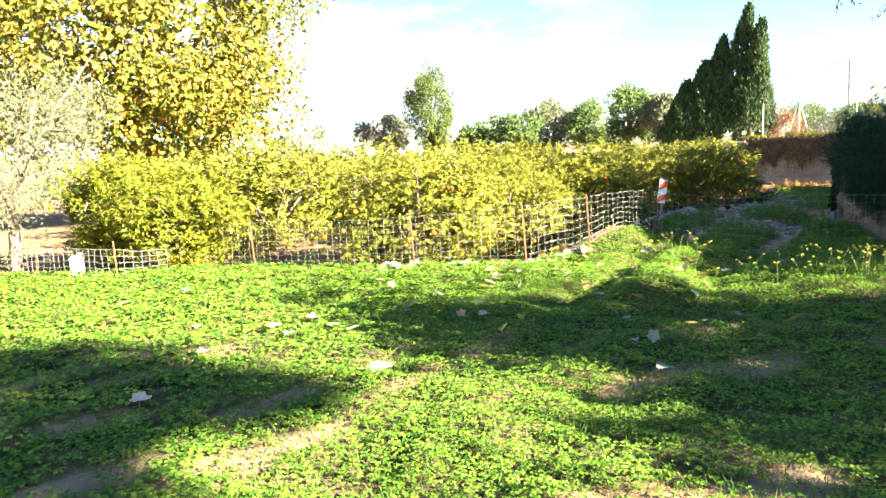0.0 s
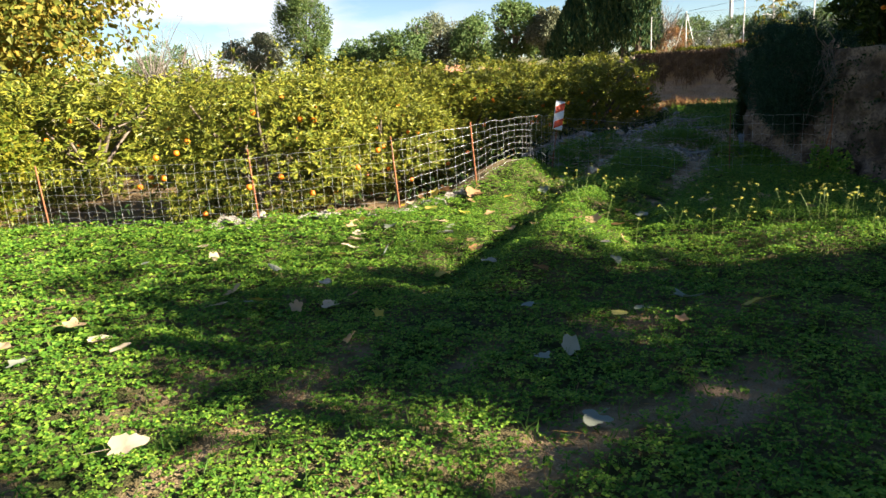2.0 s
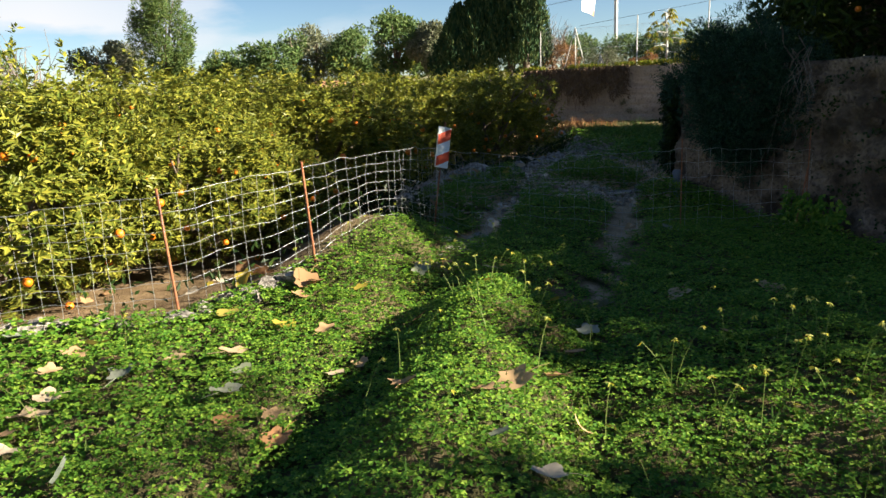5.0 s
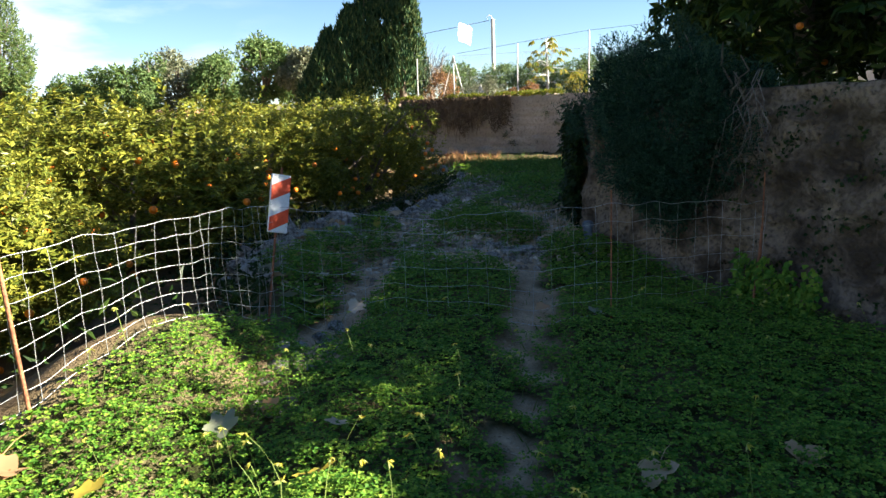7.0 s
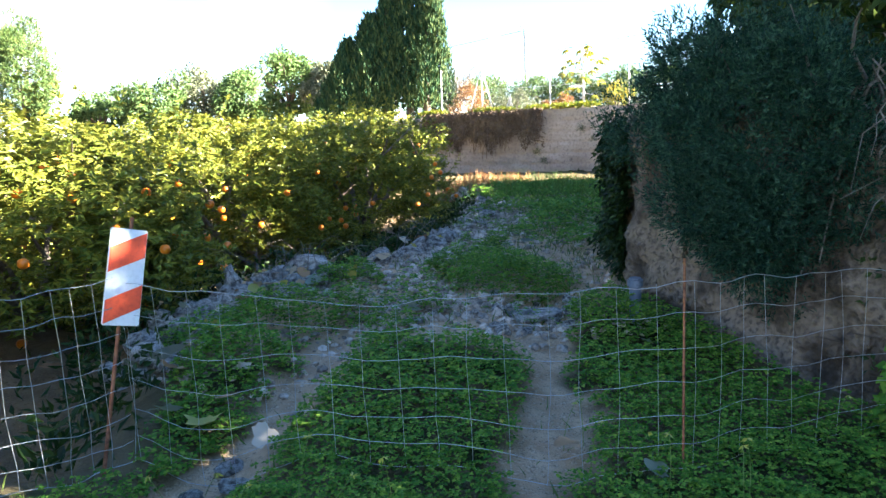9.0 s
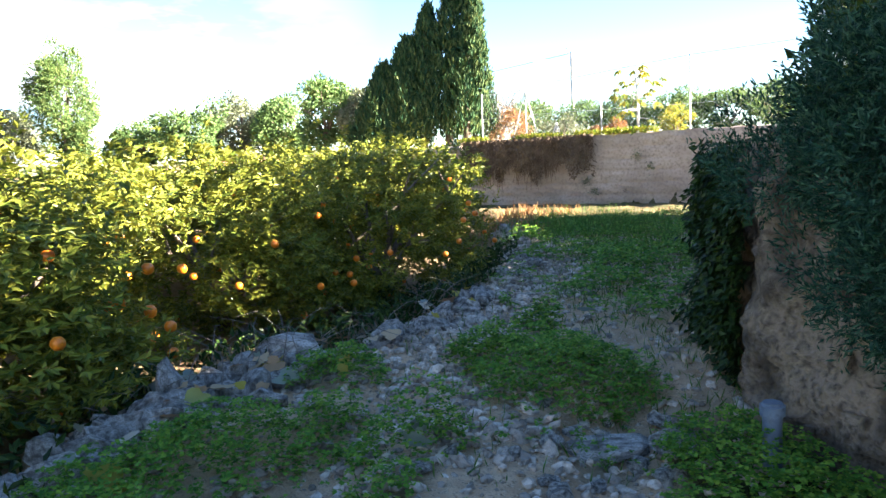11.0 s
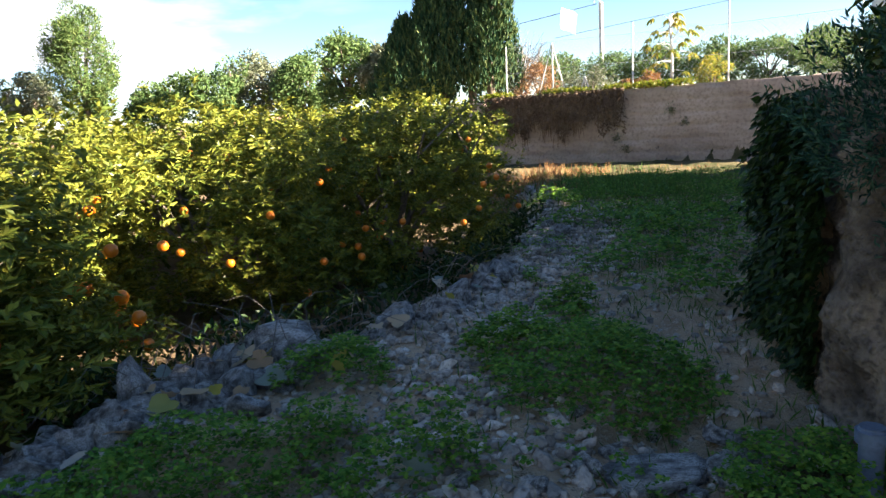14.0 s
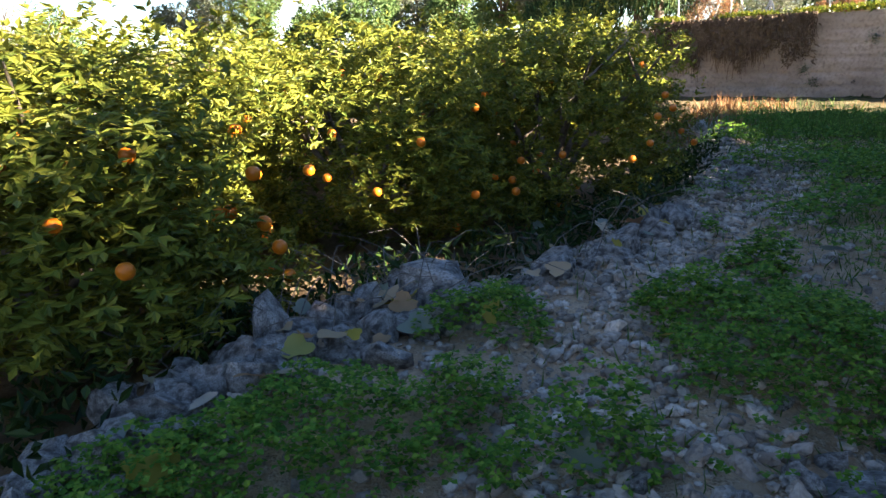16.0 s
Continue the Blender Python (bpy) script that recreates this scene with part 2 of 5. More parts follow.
M_PLASTER = surface("white_render_plaster", (0.70, 0.67, 0.62), (0.80, 0.78, 0.74), 0.8, 12, 0.9, 0.2, c=(0.62, 0.58, 0.52))
M_TILE = surface("clay_roof_tile", (0.40, 0.19, 0.11), (0.52, 0.29, 0.18), 2, 18, 0.9, 0.6)
M_GLASS = surface("dark_window_glass", (0.03, 0.035, 0.04), (0.05, 0.055, 0.06), 2, 18, 0.1, 0.0)
M_CLOTH = surface("white_cloth", (0.80, 0.80, 0.79), (0.86, 0.85, 0.83), 4, 60, 0.9, 0.2, c=(0.75, 0.73, 0.70))
M_ORANGE_CLOTH = surface("orange_cloth", (0.70, 0.32, 0.12), (0.76, 0.38, 0.16), 4, 60, 0.9, 0.2)
M_CABLE = surface("black_cable", (0.03, 0.03, 0.035), (0.05, 0.05, 0.05), 4, 60, 0.6, 0.1)
M_VINE = surface("dead_vine", (0.115, 0.078, 0.053), (0.210, 0.147, 0.099), 3, 40, 0.95, 0.6)

# ---- building tools ----


def unit(v):
    return v / np.maximum(np.linalg.norm(v, axis=-1, keepdims=True), 1e-9)


def mesh_of(name, verts, faces, *mats, smooth=False, index=None):
    """A mesh from arrays; faces: an (n, k) array or a list of them."""
    me = bpy.data.meshes.new(name)
    verts = np.asarray(verts, dtype=np.float32).reshape(-1, 3)
    sets = [np.asarray(f, dtype=np.int32) for f in (faces if isinstance(faces, list) else [faces]) if len(f)]
    me.vertices.add(len(verts))
    me.vertices.foreach_set("co", verts.ravel())
    sizes = np.concatenate([np.full(len(s), s.shape[1], dtype=np.int32) for s in sets])
    flat = np.concatenate([s.ravel() for s in sets])
    me.loops.add(len(flat))
    me.loops.foreach_set("vertex_index", flat)
    me.polygons.add(len(sizes))
    me.polygons.foreach_set("loop_start", np.concatenate([[0], np.cumsum(sizes)[:-1]]).astype(np.int32))
    me.polygons.foreach_set("loop_total", sizes)
    if index is not None:
        me.polygons.foreach_set("material_index", np.asarray(index, dtype=np.int32))
    me.polygons.foreach_set("use_smooth", np.full(len(sizes), smooth))
    for m in mats:
        me.materials.append(m)
    me.update(calc_edges=True)
    me.validate()
    return me


def part(name, me, parent, label="", m=None):
    ob = new(name, me)
    ob.parent = parent
    if m is not None:
        ob.matrix_basis = m
    return tagged(ob, label)


def thing(name, label, category, group="", kind="", m=None, me=None):
    ob = new(name, me)
    if m is not None:
        ob.matrix_basis = m
    return tagged(ob, label, category, group, kind)


def tubes(lines, sides=5):
    """Verts and quads of tapered tubes; lines: [(points, radii)]."""
    V, F, base = [], [], 0
    for pts, rad in lines:
        pts = np.asarray(pts, float)
        rad = np.broadcast_to(np.asarray(rad, float), (len(pts),))
        t = unit(np.gradient(pts, axis=0))
        up = np.where(np.abs(t[:, 2:3]) > 0.9, [[1.0, 0, 0]], [[0, 0, 1.0]])
        a = unit(np.cross(t, up))
        b = np.cross(t, a)
        ang = np.arange(sides) * 2 * math.pi / sides
        ring = pts[:, None] + rad[:, None, None] * (np.cos(ang)[None, :, None] * a[:, None] + np.sin(ang)[None, :, None] * b[:, None])
        V.append(ring.reshape(-1, 3))
        i, j = np.meshgrid(np.arange(len(pts) - 1), np.arange(sides), indexing="ij")
        q = np.stack([i * sides + j, i * sides + (j + 1) % sides, (i + 1) * sides + (j + 1) % sides, (i + 1) * sides + j], -1).reshape(-1, 4) + base
        F.append(q)
        base += len(pts) * sides
    return np.concatenate(V), np.concatenate(F)


def leaf_quads(P, d, nrm, L, W, fold=0.18, curl=0.12, wide=0.45):
    """One pointed, folded, curled leaf at each point."""
    L = np.broadcast_to(np.asarray(L, float).reshape(-1, 1), (len(P), 1))
    W = np.broadcast_to(np.asarray(W, float).reshape(-1, 1), (len(P), 1))
    d = unit(d)
    s = unit(np.cross(d, nrm))
    n = np.cross(s, d)
    mid = P + wide * L * d + n * fold * W
    V = np.stack([P, mid + s * W / 2, P + L * d - n * curl * L, mid - s * W / 2], 1)
    return V.reshape(-1, 3), np.arange(len(P) * 4).reshape(-1, 4)


def ball_points(rng, n):
    return unit(rng.normal(size=(n, 3)))


def crown(rng, n, size, lumps=26, lump_r=0.42, leaf=(0.07, 0.105), slim=0.45, droop=0.15, floor=-1.0, out_pull=0.55):
    """Leaves of a lumpy crown round the origin with half axes size: arrays for a mesh."""
    size = np.asarray(size, float)
    c = ball_points(rng, lumps)
    c[:, 2] = np.where(c[:, 2] < floor, -c[:, 2] * 0.5, c[:, 2])
    c = c * rng.uniform(0.46, 0.92, (lumps, 1))
    rad = lump_r * rng.uniform(0.55, 1.2, lumps)
    k = rng.integers(0, lumps, n)
    u = ball_points(rng, n)
    p = c[k] + u * (rad[k] * rng.uniform(0.35, 1.0, n) ** 0.45)[:, None]
    keep = (np.linalg.norm(p, axis=1) > 0.45) & (p[:, 2] > floor)
    p, u = p[keep], u[keep]
    out = unit(0.6 * unit(p) + 0.6 * u)
    d = unit(out_pull * out + 0.75 * ball_points(rng, len(p)) + [0, 0, -droop])
    nrm = out + 0.5 * ball_points(rng, len(p)) + [0, 0, 0.5]
    L = rng.uniform(*leaf, len(p))
    return leaf_quads(p * size, d, nrm, L, L * slim)


def sprig_crown(rng, sprigs, leaf, lumps=40, lump_r=0.28, each=8, slim=0.42, floor=-0.98):
    """A round crown of leafy sprigs: rosettes of long leaves round short shoots, in lumps with dark gaps between."""
    c = ball_points(rng, lumps) * rng.uniform(0.50, 0.86, (lumps, 1))
    rad = lump_r * rng.uniform(0.7, 1.25, lumps)
    k = rng.integers(0, lumps, sprigs)
    u = ball_points(rng, sprigs)
    p = c[k] + u * (rad[k] * rng.uniform(0.55, 1.0, sprigs) ** 0.5)[:, None]
    keep = (np.linalg.norm(p, axis=1) > 0.5) & (p[:, 2] > floor)
    p, u = p[keep], u[keep]
    axis = unit(0.6 * unit(p) + 0.7 * u + 0.45 * ball_points(rng, len(p)) + [0, 0, 0.25])
    n = len(p)
    L = rng.uniform(*leaf, n * each)
    axis = np.repeat(axis, each, 0)
    f = np.tile(np.linspace(0, 1, each), n)[:, None]
    around = unit(np.cross(axis, ball_points(rng, n * each)))
    P = np.repeat(p, each, 0) + axis * (f - 0.5) * 1.3 * np.mean(leaf)
    d = (0.35 + 0.6 * f) * axis + around + [0, 0, -0.12]
    return leaf_quads(P, d, axis + 0.25 * ball_points(rng, n * each), L, L * slim, 0.22, 0.16, 0.48)


def limbs(rng, base, top, spread, r0, count=5, segs=6, trunk_to=0.4):
    """Trunk and limbs as tapered, crooked tubes."""
    base, top = np.asarray(base, float), np.asarray(top, float)
    s = np.linspace(0, 1, segs)[:, None]
    fork = base + (top - base) * trunk_to
    trunk = base + (fork - base) * s + rng.normal(0, r0 * 0.35, (segs, 3)) * np.sin(s * math.pi)
    lines = [(trunk, np.linspace(r0 * 1.25, r0 * 0.85, segs))]
    for i in range(count):
        a = 2 * math.pi * (i + rng.uniform(0, 0.7)) / count
        end = fork + [math.cos(a) * spread * rng.uniform(0.6, 1), math.sin(a) * spread * rng.uniform(0.6, 1), (top - fork)[2] * rng.uniform(0.6, 1)]
        mid = (fork + end) / 2 + [0, 0, (top - fork)[2] * 0.12]
        pts = (1 - s) ** 2 * fork + 2 * s * (1 - s) * mid + s**2 * end + rng.normal(0, spread * 0.02, (segs, 3)) * s
        lines.append((pts, np.linspace(r0 * 0.6, r0 * 0.12, segs)))
        for _ in range(2):
            j = rng.integers(2, segs - 1)
            e2 = pts[j] + rng.normal(0, spread * 0.3, 3) + [0, 0, 0.25 * spread]
            lines.append((pts[j] + (e2 - pts[j]) * s, np.linspace(r0 * 0.25, r0 * 0.06, segs)))
    return tubes(lines, 6)


def waves(x, y, size, seed=0):
    """Smooth uneven ground, about -1 to 1."""
    r = np.random.default_rng(seed)
    z = 0
    for i in range(7):
        a, ph, k = r.uniform(0, 2 * math.pi), r.uniform(0, 6.3), (0.7 + 0.28 * i) * 2 * math.pi / size
        z = z + np.sin(k * (x * math.cos(a) + y * math.sin(a)) + ph)
    return z / 3.2


def step(v, a, b):
    t = np.clip((v - a) / (b - a), 0, 1)
    return t * t * (3 - 2 * t)


def side(x, y, a, b):
    """Metres to the right of the line from a to b."""
    dx, dy = b[0] - a[0], b[1] - a[1]
    return ((x - a[0]) * dy - (y - a[1]) * dx) / math.hypot(dx, dy)


def along(x, y, pts):
    """Distance to a polyline."""
    best = np.full(np.shape(x), 1e9)
    for (ax, ay), (bx, by) in zip(pts[:-1], pts[1:]):
        t = np.clip(((x - ax) * (bx - ax) + (y - ay) * (by - ay)) / ((bx - ax) ** 2 + (by - ay) ** 2), 0, 1)
        best = np.minimum(best, np.hypot(x - ax - t * (bx - ax), y - ay - t * (by - ay)))
    return best

# ---- ground ----
RUT_L = [(1.5, 8.4), (2.3, 10.0), (2.84, 10.98), (3.4, 12.0), (3.85, 12.8), (4.3, 13.65), (4.61, 14.18), (5.01, 14.82), (5.42, 15.51), (5.9, 16.2)]
RUT_R = [(3.2, 8.9), (3.6, 9.9), (4.27, 11.0), (5.28, 12.45), (5.95, 13.43), (6.5, 14.4), (6.79, 15.03), (7.4, 15.9), (7.9, 16.8)]
ROCK_LINE = [(3.9, 15.4), (4.35, 16.4), (5.0, 16.9), (5.6, 17.4), (6.5, 17.8), (7.6, 18.9), (9.3, 21.5), (12.4, 28.5)]
STONE_TRACK = [(6.0, 15.8), (6.5, 16.9), (7.4, 18.2), (9.0, 20.5), (11.2, 25.0)]
FENCE = [(-3.6, 12.75), (-2.0, 12.25), (-0.8, 11.95), (0.3, 11.9), (1.38, 11.75), (2.39, 12.22), (3.24, 12.87), (3.95, 13.8)]
WALL_L, WALL_R = (13.0, 33.65), (27.0, 17.3)


def orchard_side(x, y):
    """Metres inside the orchard, behind the fence and the row of rocks."""
    line = [(-60, 14.0), (-6.0, 12.6)] + FENCE + ROCK_LINE[1:] + [(13.2, 36), (30, 90)]
    d = along(x, y, line)
    lx, ly = np.array([p[0] for p in line]), np.array([p[1] for p in line])
    return np.where(y > np.interp(x, lx, ly), d, -d)


def terrace_east(x, y):
    return np.minimum(x - 8.1, side(x, y, (8.45, 16.4), (14.2, 21.4)))


def terrace_far(x, y):
    return np.minimum(-side(x, y, WALL_L, WALL_R), side(x, y, WALL_L, (8.3, 39.0)))


def height(x, y):
    x, y = np.asarray(x, float), np.asarray(y, float)
    z = -0.33 + 0.15 * step(y, 13.6, 17.0)
    z = z - 0.09 * np.exp(-(((x - 4.7) / 1.3) ** 2) - ((y - 12.0) / 1.6) ** 2)
    z = z + 0.46 * np.exp(-(((x - 2.82) / 0.95) ** 2) - ((y - 13.0) / 1.05) ** 2)
    z = z + 0.22 * np.exp(-((along(x, y, [(2.45, 8.5), (2.9, 9.5), (3.4, 10.7)]) / 0.42) ** 2))
    z = z + 0.10 * np.exp(-((along(x, y, [(3.9, 11.6), (4.9, 13.4), (5.6, 14.6)]) / 0.5) ** 2))
    z = z + 0.20 * np.exp(-(((x - 4.7) / 0.75) ** 2) - ((y - 8.4) / 1.5) ** 2)
    z = z - 0.12 * step(x, 5.6, 7.4) * (1 - step(y, 13.5, 16))
    z = z - 0.10 * np.exp(-((along(x, y, RUT_L) / 0.28) ** 2)) - 0.07 * np.exp(-((along(x, y, RUT_R) / 0.22) ** 2))
    o = orchard_side(x, y)
    z = z - 0.30 * step(o, 0.0, 0.9) * step(y, 10, 14)
    z = z + 0.025 * waves(x, y, 2.2, 3) + 0.012 * waves(x, y, 0.7, 5)
    z = z + (1.20 + 0.02 * waves(x, y, 3, 8) - z) * step(terrace_east(x, y), 0.0, 0.25)
    z = z + (1.62 + 0.03 * waves(x, y, 3, 9) - z) * step(terrace_far(x, y), 0.1, 0.4)
    far = np.hypot(x - 5, y - 12)
    z = z + step(far, 150, 900) * 26 * (0.6 + 0.4 * waves(x, y, 900, 4))
    return z


def uneven(lo, hi, fine, outer):
    """Grid lines: fine between lo and hi, then wider and wider out to outer."""
    mid = np.arange(lo, hi, fine)
    k, w, grow = [], fine, 1.22
    t = 0.0
    while t < outer:
        w *= grow
        t += w
        k.append(t)
    k = np.array(k)
    return np.concatenate([lo - k[::-1], mid, mid[-1] + k])


gx, gy = uneven(-8, 16, 0.13, 2500), uneven(-3, 35, 0.15, 2500)
GX, GY = np.meshgrid(gx, gy, indexing="ij")
GZ = height(GX, GY)
gi, gj = np.meshgrid(np.arange(len(gx) - 1), np.arange(len(gy) - 1), indexing="ij")
gq = np.stack([gi * len(gy) + gj, (gi + 1) * len(gy) + gj, (gi + 1) * len(gy) + gj + 1, gi * len(gy) + gj + 1], -1).reshape(-1, 4)


def soil_weights(x, y):
    """Shares of bare track, orchard soil and far land at each ground point."""
    w = 0.10 * waves(x, y, 0.8, 12)
    rl, rr = along(x, y, RUT_L), along(x, y, RUT_R)
    bare = np.maximum((1 - step(rl + w, 0.14, 0.27)) * step(y, 13.0, 13.5), (1 - step(rr + w, 0.12, 0.25)) * step(y, 12.2, 12.9))
    bare = np.maximum(bare, (1 - step(rl + 1.5 * w, 0.05, 0.16)) * step(y, 12.4, 12.8))
    bare = np.maximum(bare, (1 - step(rr + 1.5 * w, 0.02, 0.13)) * step(y, 10.4, 11.2))
    bare = np.maximum(bare, 1 - step(np.hypot((x - 6.25) / 0.60, (y - 15.0) / 0.52) + 2.5 * w, 0.75, 1.1))
    bare = np.maximum(bare, step(y, 14.9, 15.8) * step(x, 3.0, 4.0) * (1 - step(y, 23.0, 25.5)))
    bare = np.maximum(bare, 0.5 * step(waves(x, y, 1.6, 19), 0.35, 0.8) * (1 - step(y, 5.5, 8.5)) * step(y, -2.0, 0.0))
    tilled = np.maximum(step(orchard_side(x, y), -0.05, 0.35), step(terrace_east(x, y), 0, 0.3))
    far = step(np.hypot(x - 5, y - 12), 55, 75)
    return bare, tilled, far


ground_mesh = mesh_of("ground", np.stack([GX, GY, GZ], -1), gq, M_GROUND, smooth=True)
for key, values in zip(("bare", "tilled", "far_land"), soil_weights(GX.ravel(), GY.ravel())):
    ground_mesh.attributes.new(key, "FLOAT", "POINT").data.foreach_set("value", values.astype(np.float32))
ground = thing("ground", "weedy meadow, bare stony track and orchard soil", "ground", kind="structure", me=ground_mesh)


# ---- walls ----
def rough_wall(name, line, z0, z1, lean, thick, course, mat, label, seed, rough=0.03, cell=0.12, groove=0.035):
    """A thick wall along a line (ground points of its face, its face on the left of the way), with courses, hollows and a worn top."""
    pts = np.asarray(line, float)
    seg = np.linalg.norm(np.diff(pts, axis=0), axis=1)
    total = np.concatenate([[0], np.cumsum(seg)])
    s = np.arange(0, total[-1] + cell * 0.5, cell)
    px, py = np.interp(s, total, pts[:, 0]), np.interp(s, total, pts[:, 1])
    t = unit(np.stack([np.gradient(px), np.gradient(py)], -1))
    nx, ny = -t[:, 1], t[:, 0]
    rows = np.linspace(0, 1, int((z1 - z0) / cell * 2.2) + 2)
    V = []
    for h in rows:
        z = z0 + (z1 - z0) * h + 0.02 * waves(s, s * 0 + 3, 1.7, seed) * h
        off = -lean * h + rough * waves(s, s * 0 + z * 2.0, 0.9, seed + 1) + 0.5 * rough * waves(s, z * 3.0, 0.35, seed + 2)
        if course:
            ph = ((z - z0) / course) % 1.0
            off = off - groove * np.exp(-((np.minimum(ph, 1 - ph) / 0.10) ** 2))
        V.append(np.stack([px + nx * off, py + ny * off, z + 0 * s], -1))
    for k in (1, 2):
        back = thick * k / 2
        V.append(np.stack([px - nx * (lean + back), py - ny * (lean + back), z1 + 0.02 * waves(s, s * 0 + k, 0.8, seed)], -1))
    V.append(np.stack([px - nx * (lean + thick), py - ny * (lean + thick), z0 + 0 * s], -1))
    V = np.array(V)
    r, c = V.shape[:2]
    i, j = np.meshgrid(np.arange(r - 1), np.arange(c - 1), indexing="ij")
    q = np.stack([i * c + j, i * c + j + 1, (i + 1) * c + j + 1, (i + 1) * c + j], -1).reshape(-1, 4)
    ends = [np.array([[k * c for k in range(r)]]), np.array([[k * c + c - 1 for k in range(r)][::-1]])]
    return thing(name, label, "wall", kind="structure", me=mesh_of(name, V, [q] + ends, mat, smooth=True))


wall_east = rough_wall("wall_east", [(7.75, 15.45), (7.72, 12.5), (7.7, 9.0), (7.7, -12)][::-1], -0.75, 1.30, 0.32, 0.5, 0.0, M_RUBBLE,
                       "rough rubble and lime concrete terrace wall", 21, 0.045, 0.09)
wall_return = rough_wall("wall_side", [(8.02, 15.55), (8.45, 16.4), (14.2, 21.4)], -0.6, 1.25, 0.12, 0.5, 0.0, M_RUBBLE, "terrace wall overgrown with ivy", 27, 0.05, 0.14)
wall_north = rough_wall("wall_north", [WALL_R, WALL_L], -0.6, 1.75, 0.10, 0.35, 0.33, M_CONCRETE, "long board-marked concrete retaining wall", 31, 0.012, 0.12)
wall_north_end = rough_wall("wall_north_end", [(12.98, 33.9), (8.3, 39.2)], -0.9, 1.70, 0.05, 0.3, 0.33, M_CONCRETE, "returning end of the concrete retaining wall", 33, 0.012, 0.2)


# ---- citrus trees ----
def fruit_mesh():
    bm = bmesh.new()
    bmesh.ops.create_icosphere(bm, subdivisions=2, radius=0.0215)
    for v in bm.verts:
        if v.co.z > 0.0185:
            v.co.z -= 0.0025
    me = bpy.data.meshes.new("orange_fruit")
    bm.to_mesh(me)
    bm.free()
    for p in me.polygons:
        p.use_smooth = True
    me.materials.append(M_ORANGE)
    return me


ME_FRUIT = fruit_mesh()


def citrus_model(seed, leaves, leaf, mat, fruits, lumps=34, lump_r=0.36):
    """A citrus tree of half axes 1 x 1 x 1.05 standing on the origin, its skirt near the ground."""
    rng = np.random.default_rng(seed)
    v, q = sprig_crown(rng, leaves // 8, leaf, lumps, lump_r)
    # young shoots that stand out of the crown
    n = 70
    c = ball_points(rng, n)
    c[:, 2] = np.abs(c[:, 2]) * 1.1 + 0.1
    c = np.repeat(unit(c) * rng.uniform(0.9, 1.05, (n, 1)), 16, 0)
    up = np.repeat(np.stack([rng.normal(0, 0.3, n), rng.normal(0, 0.3, n), np.ones(n)], -1), 16, 0)
    c = c + up * rng.uniform(0, 0.2, (len(c), 1))
    L = rng.uniform(*leaf, len(c))
    v2, q2 = leaf_quads(c, up * 0.8 + ball_points(rng, len(c)), ball_points(rng, len(c)) + [0, 0, 0.6], L, L * 0.42)
    v, q = np.concatenate([v, v2]), np.concatenate([q, q2 + len(v)])
    ob = thing("orange_tree", "round orange tree with glossy green leaves", "tree", "orange trees of the orchard")
    part("crown", mesh_of("crown", v + [0, 0, 0.95], q, mat), ob)
    tv, tq = limbs(rng, (0, 0, -0.35), (0, 0, 1.6), 0.75, 0.055, 6, 6, 0.3)
    part("trunk", mesh_of("trunk", tv, tq, M_BARK, smooth=True), ob)
    for i in range(fruits):
        d = ball_points(rng, 1)[0]
        d[2] = d[2] * 0.7 - 0.05
        p = d * rng.uniform(0.86, 1.02) + [0, 0, 0.92]
        part("orange_fruit", ME_FRUIT, ob, "", pose(*p, 0, 0, rng.uniform(0, 360)) @ Matrix.Diagonal((1, 1, 1.72, 1)))
    return ob


def place(ob, x, y, sx, sz, turn, dz=0.0):
    return Matrix.Translation((x, y, float(height(x, y)) + dz)) @ Matrix.Rotation(radians(turn), 4, "Z") @ Matrix.Diagonal((sx, sx, sz, 1))


near_model = citrus_model(11, 46000, (0.034, 0.053), M_CITRUS, 46, 46, 0.27)
mid_model = citrus_model(12, 10000, (0.066, 0.100), M_CITRUS, 12, 36, 0.35)
terrace_model = citrus_model(13, 9000, (0.085, 0.135), M_SHADELEAF, 8, 40, 0.36)
NEAR_TREES = [(3.05, 18.0, 1.95, 1.20, 0), (7.1, 21.1, 1.62, 1.18, 140), (5.15, 20.3, 1.72, 1.16, 220), (-0.4, 13.5, 1.76, 1.29, 70), (1.05, 16.9, 1.75, 1.20, 300), (1.5, 15.0, 1.45, 0.98, 50)]
MID_TREES = [(-3.9, 16.9, 1.8, 1.12, 200), (0.4, 19.4, 1.9, 1.08, 310), (2.2, 22.0, 1.9, 1.08, 80), (5.0, 24.0, 1.8, 1.05, 20),
             (-2.2, 20.1, 1.9, 1.12, 150), (-6.4, 19.0, 1.9, 1.10, 255), (8.4, 25.6, 1.75, 1.05, 120), (3.0, 26.0, 1.9, 1.04, 40), (-0.6, 24.0, 1.9, 1.08, 95),
             (-4.9, 23.5, 1.9, 1.08, 190), (6.4, 28.6, 1.9, 1.04, 280), (10.2, 29.8, 1.7, 1.08, 60), (-9.2, 23.0, 1.9, 1.08, 330), (8.6, 33.5, 2.0, 1.04, 300)]
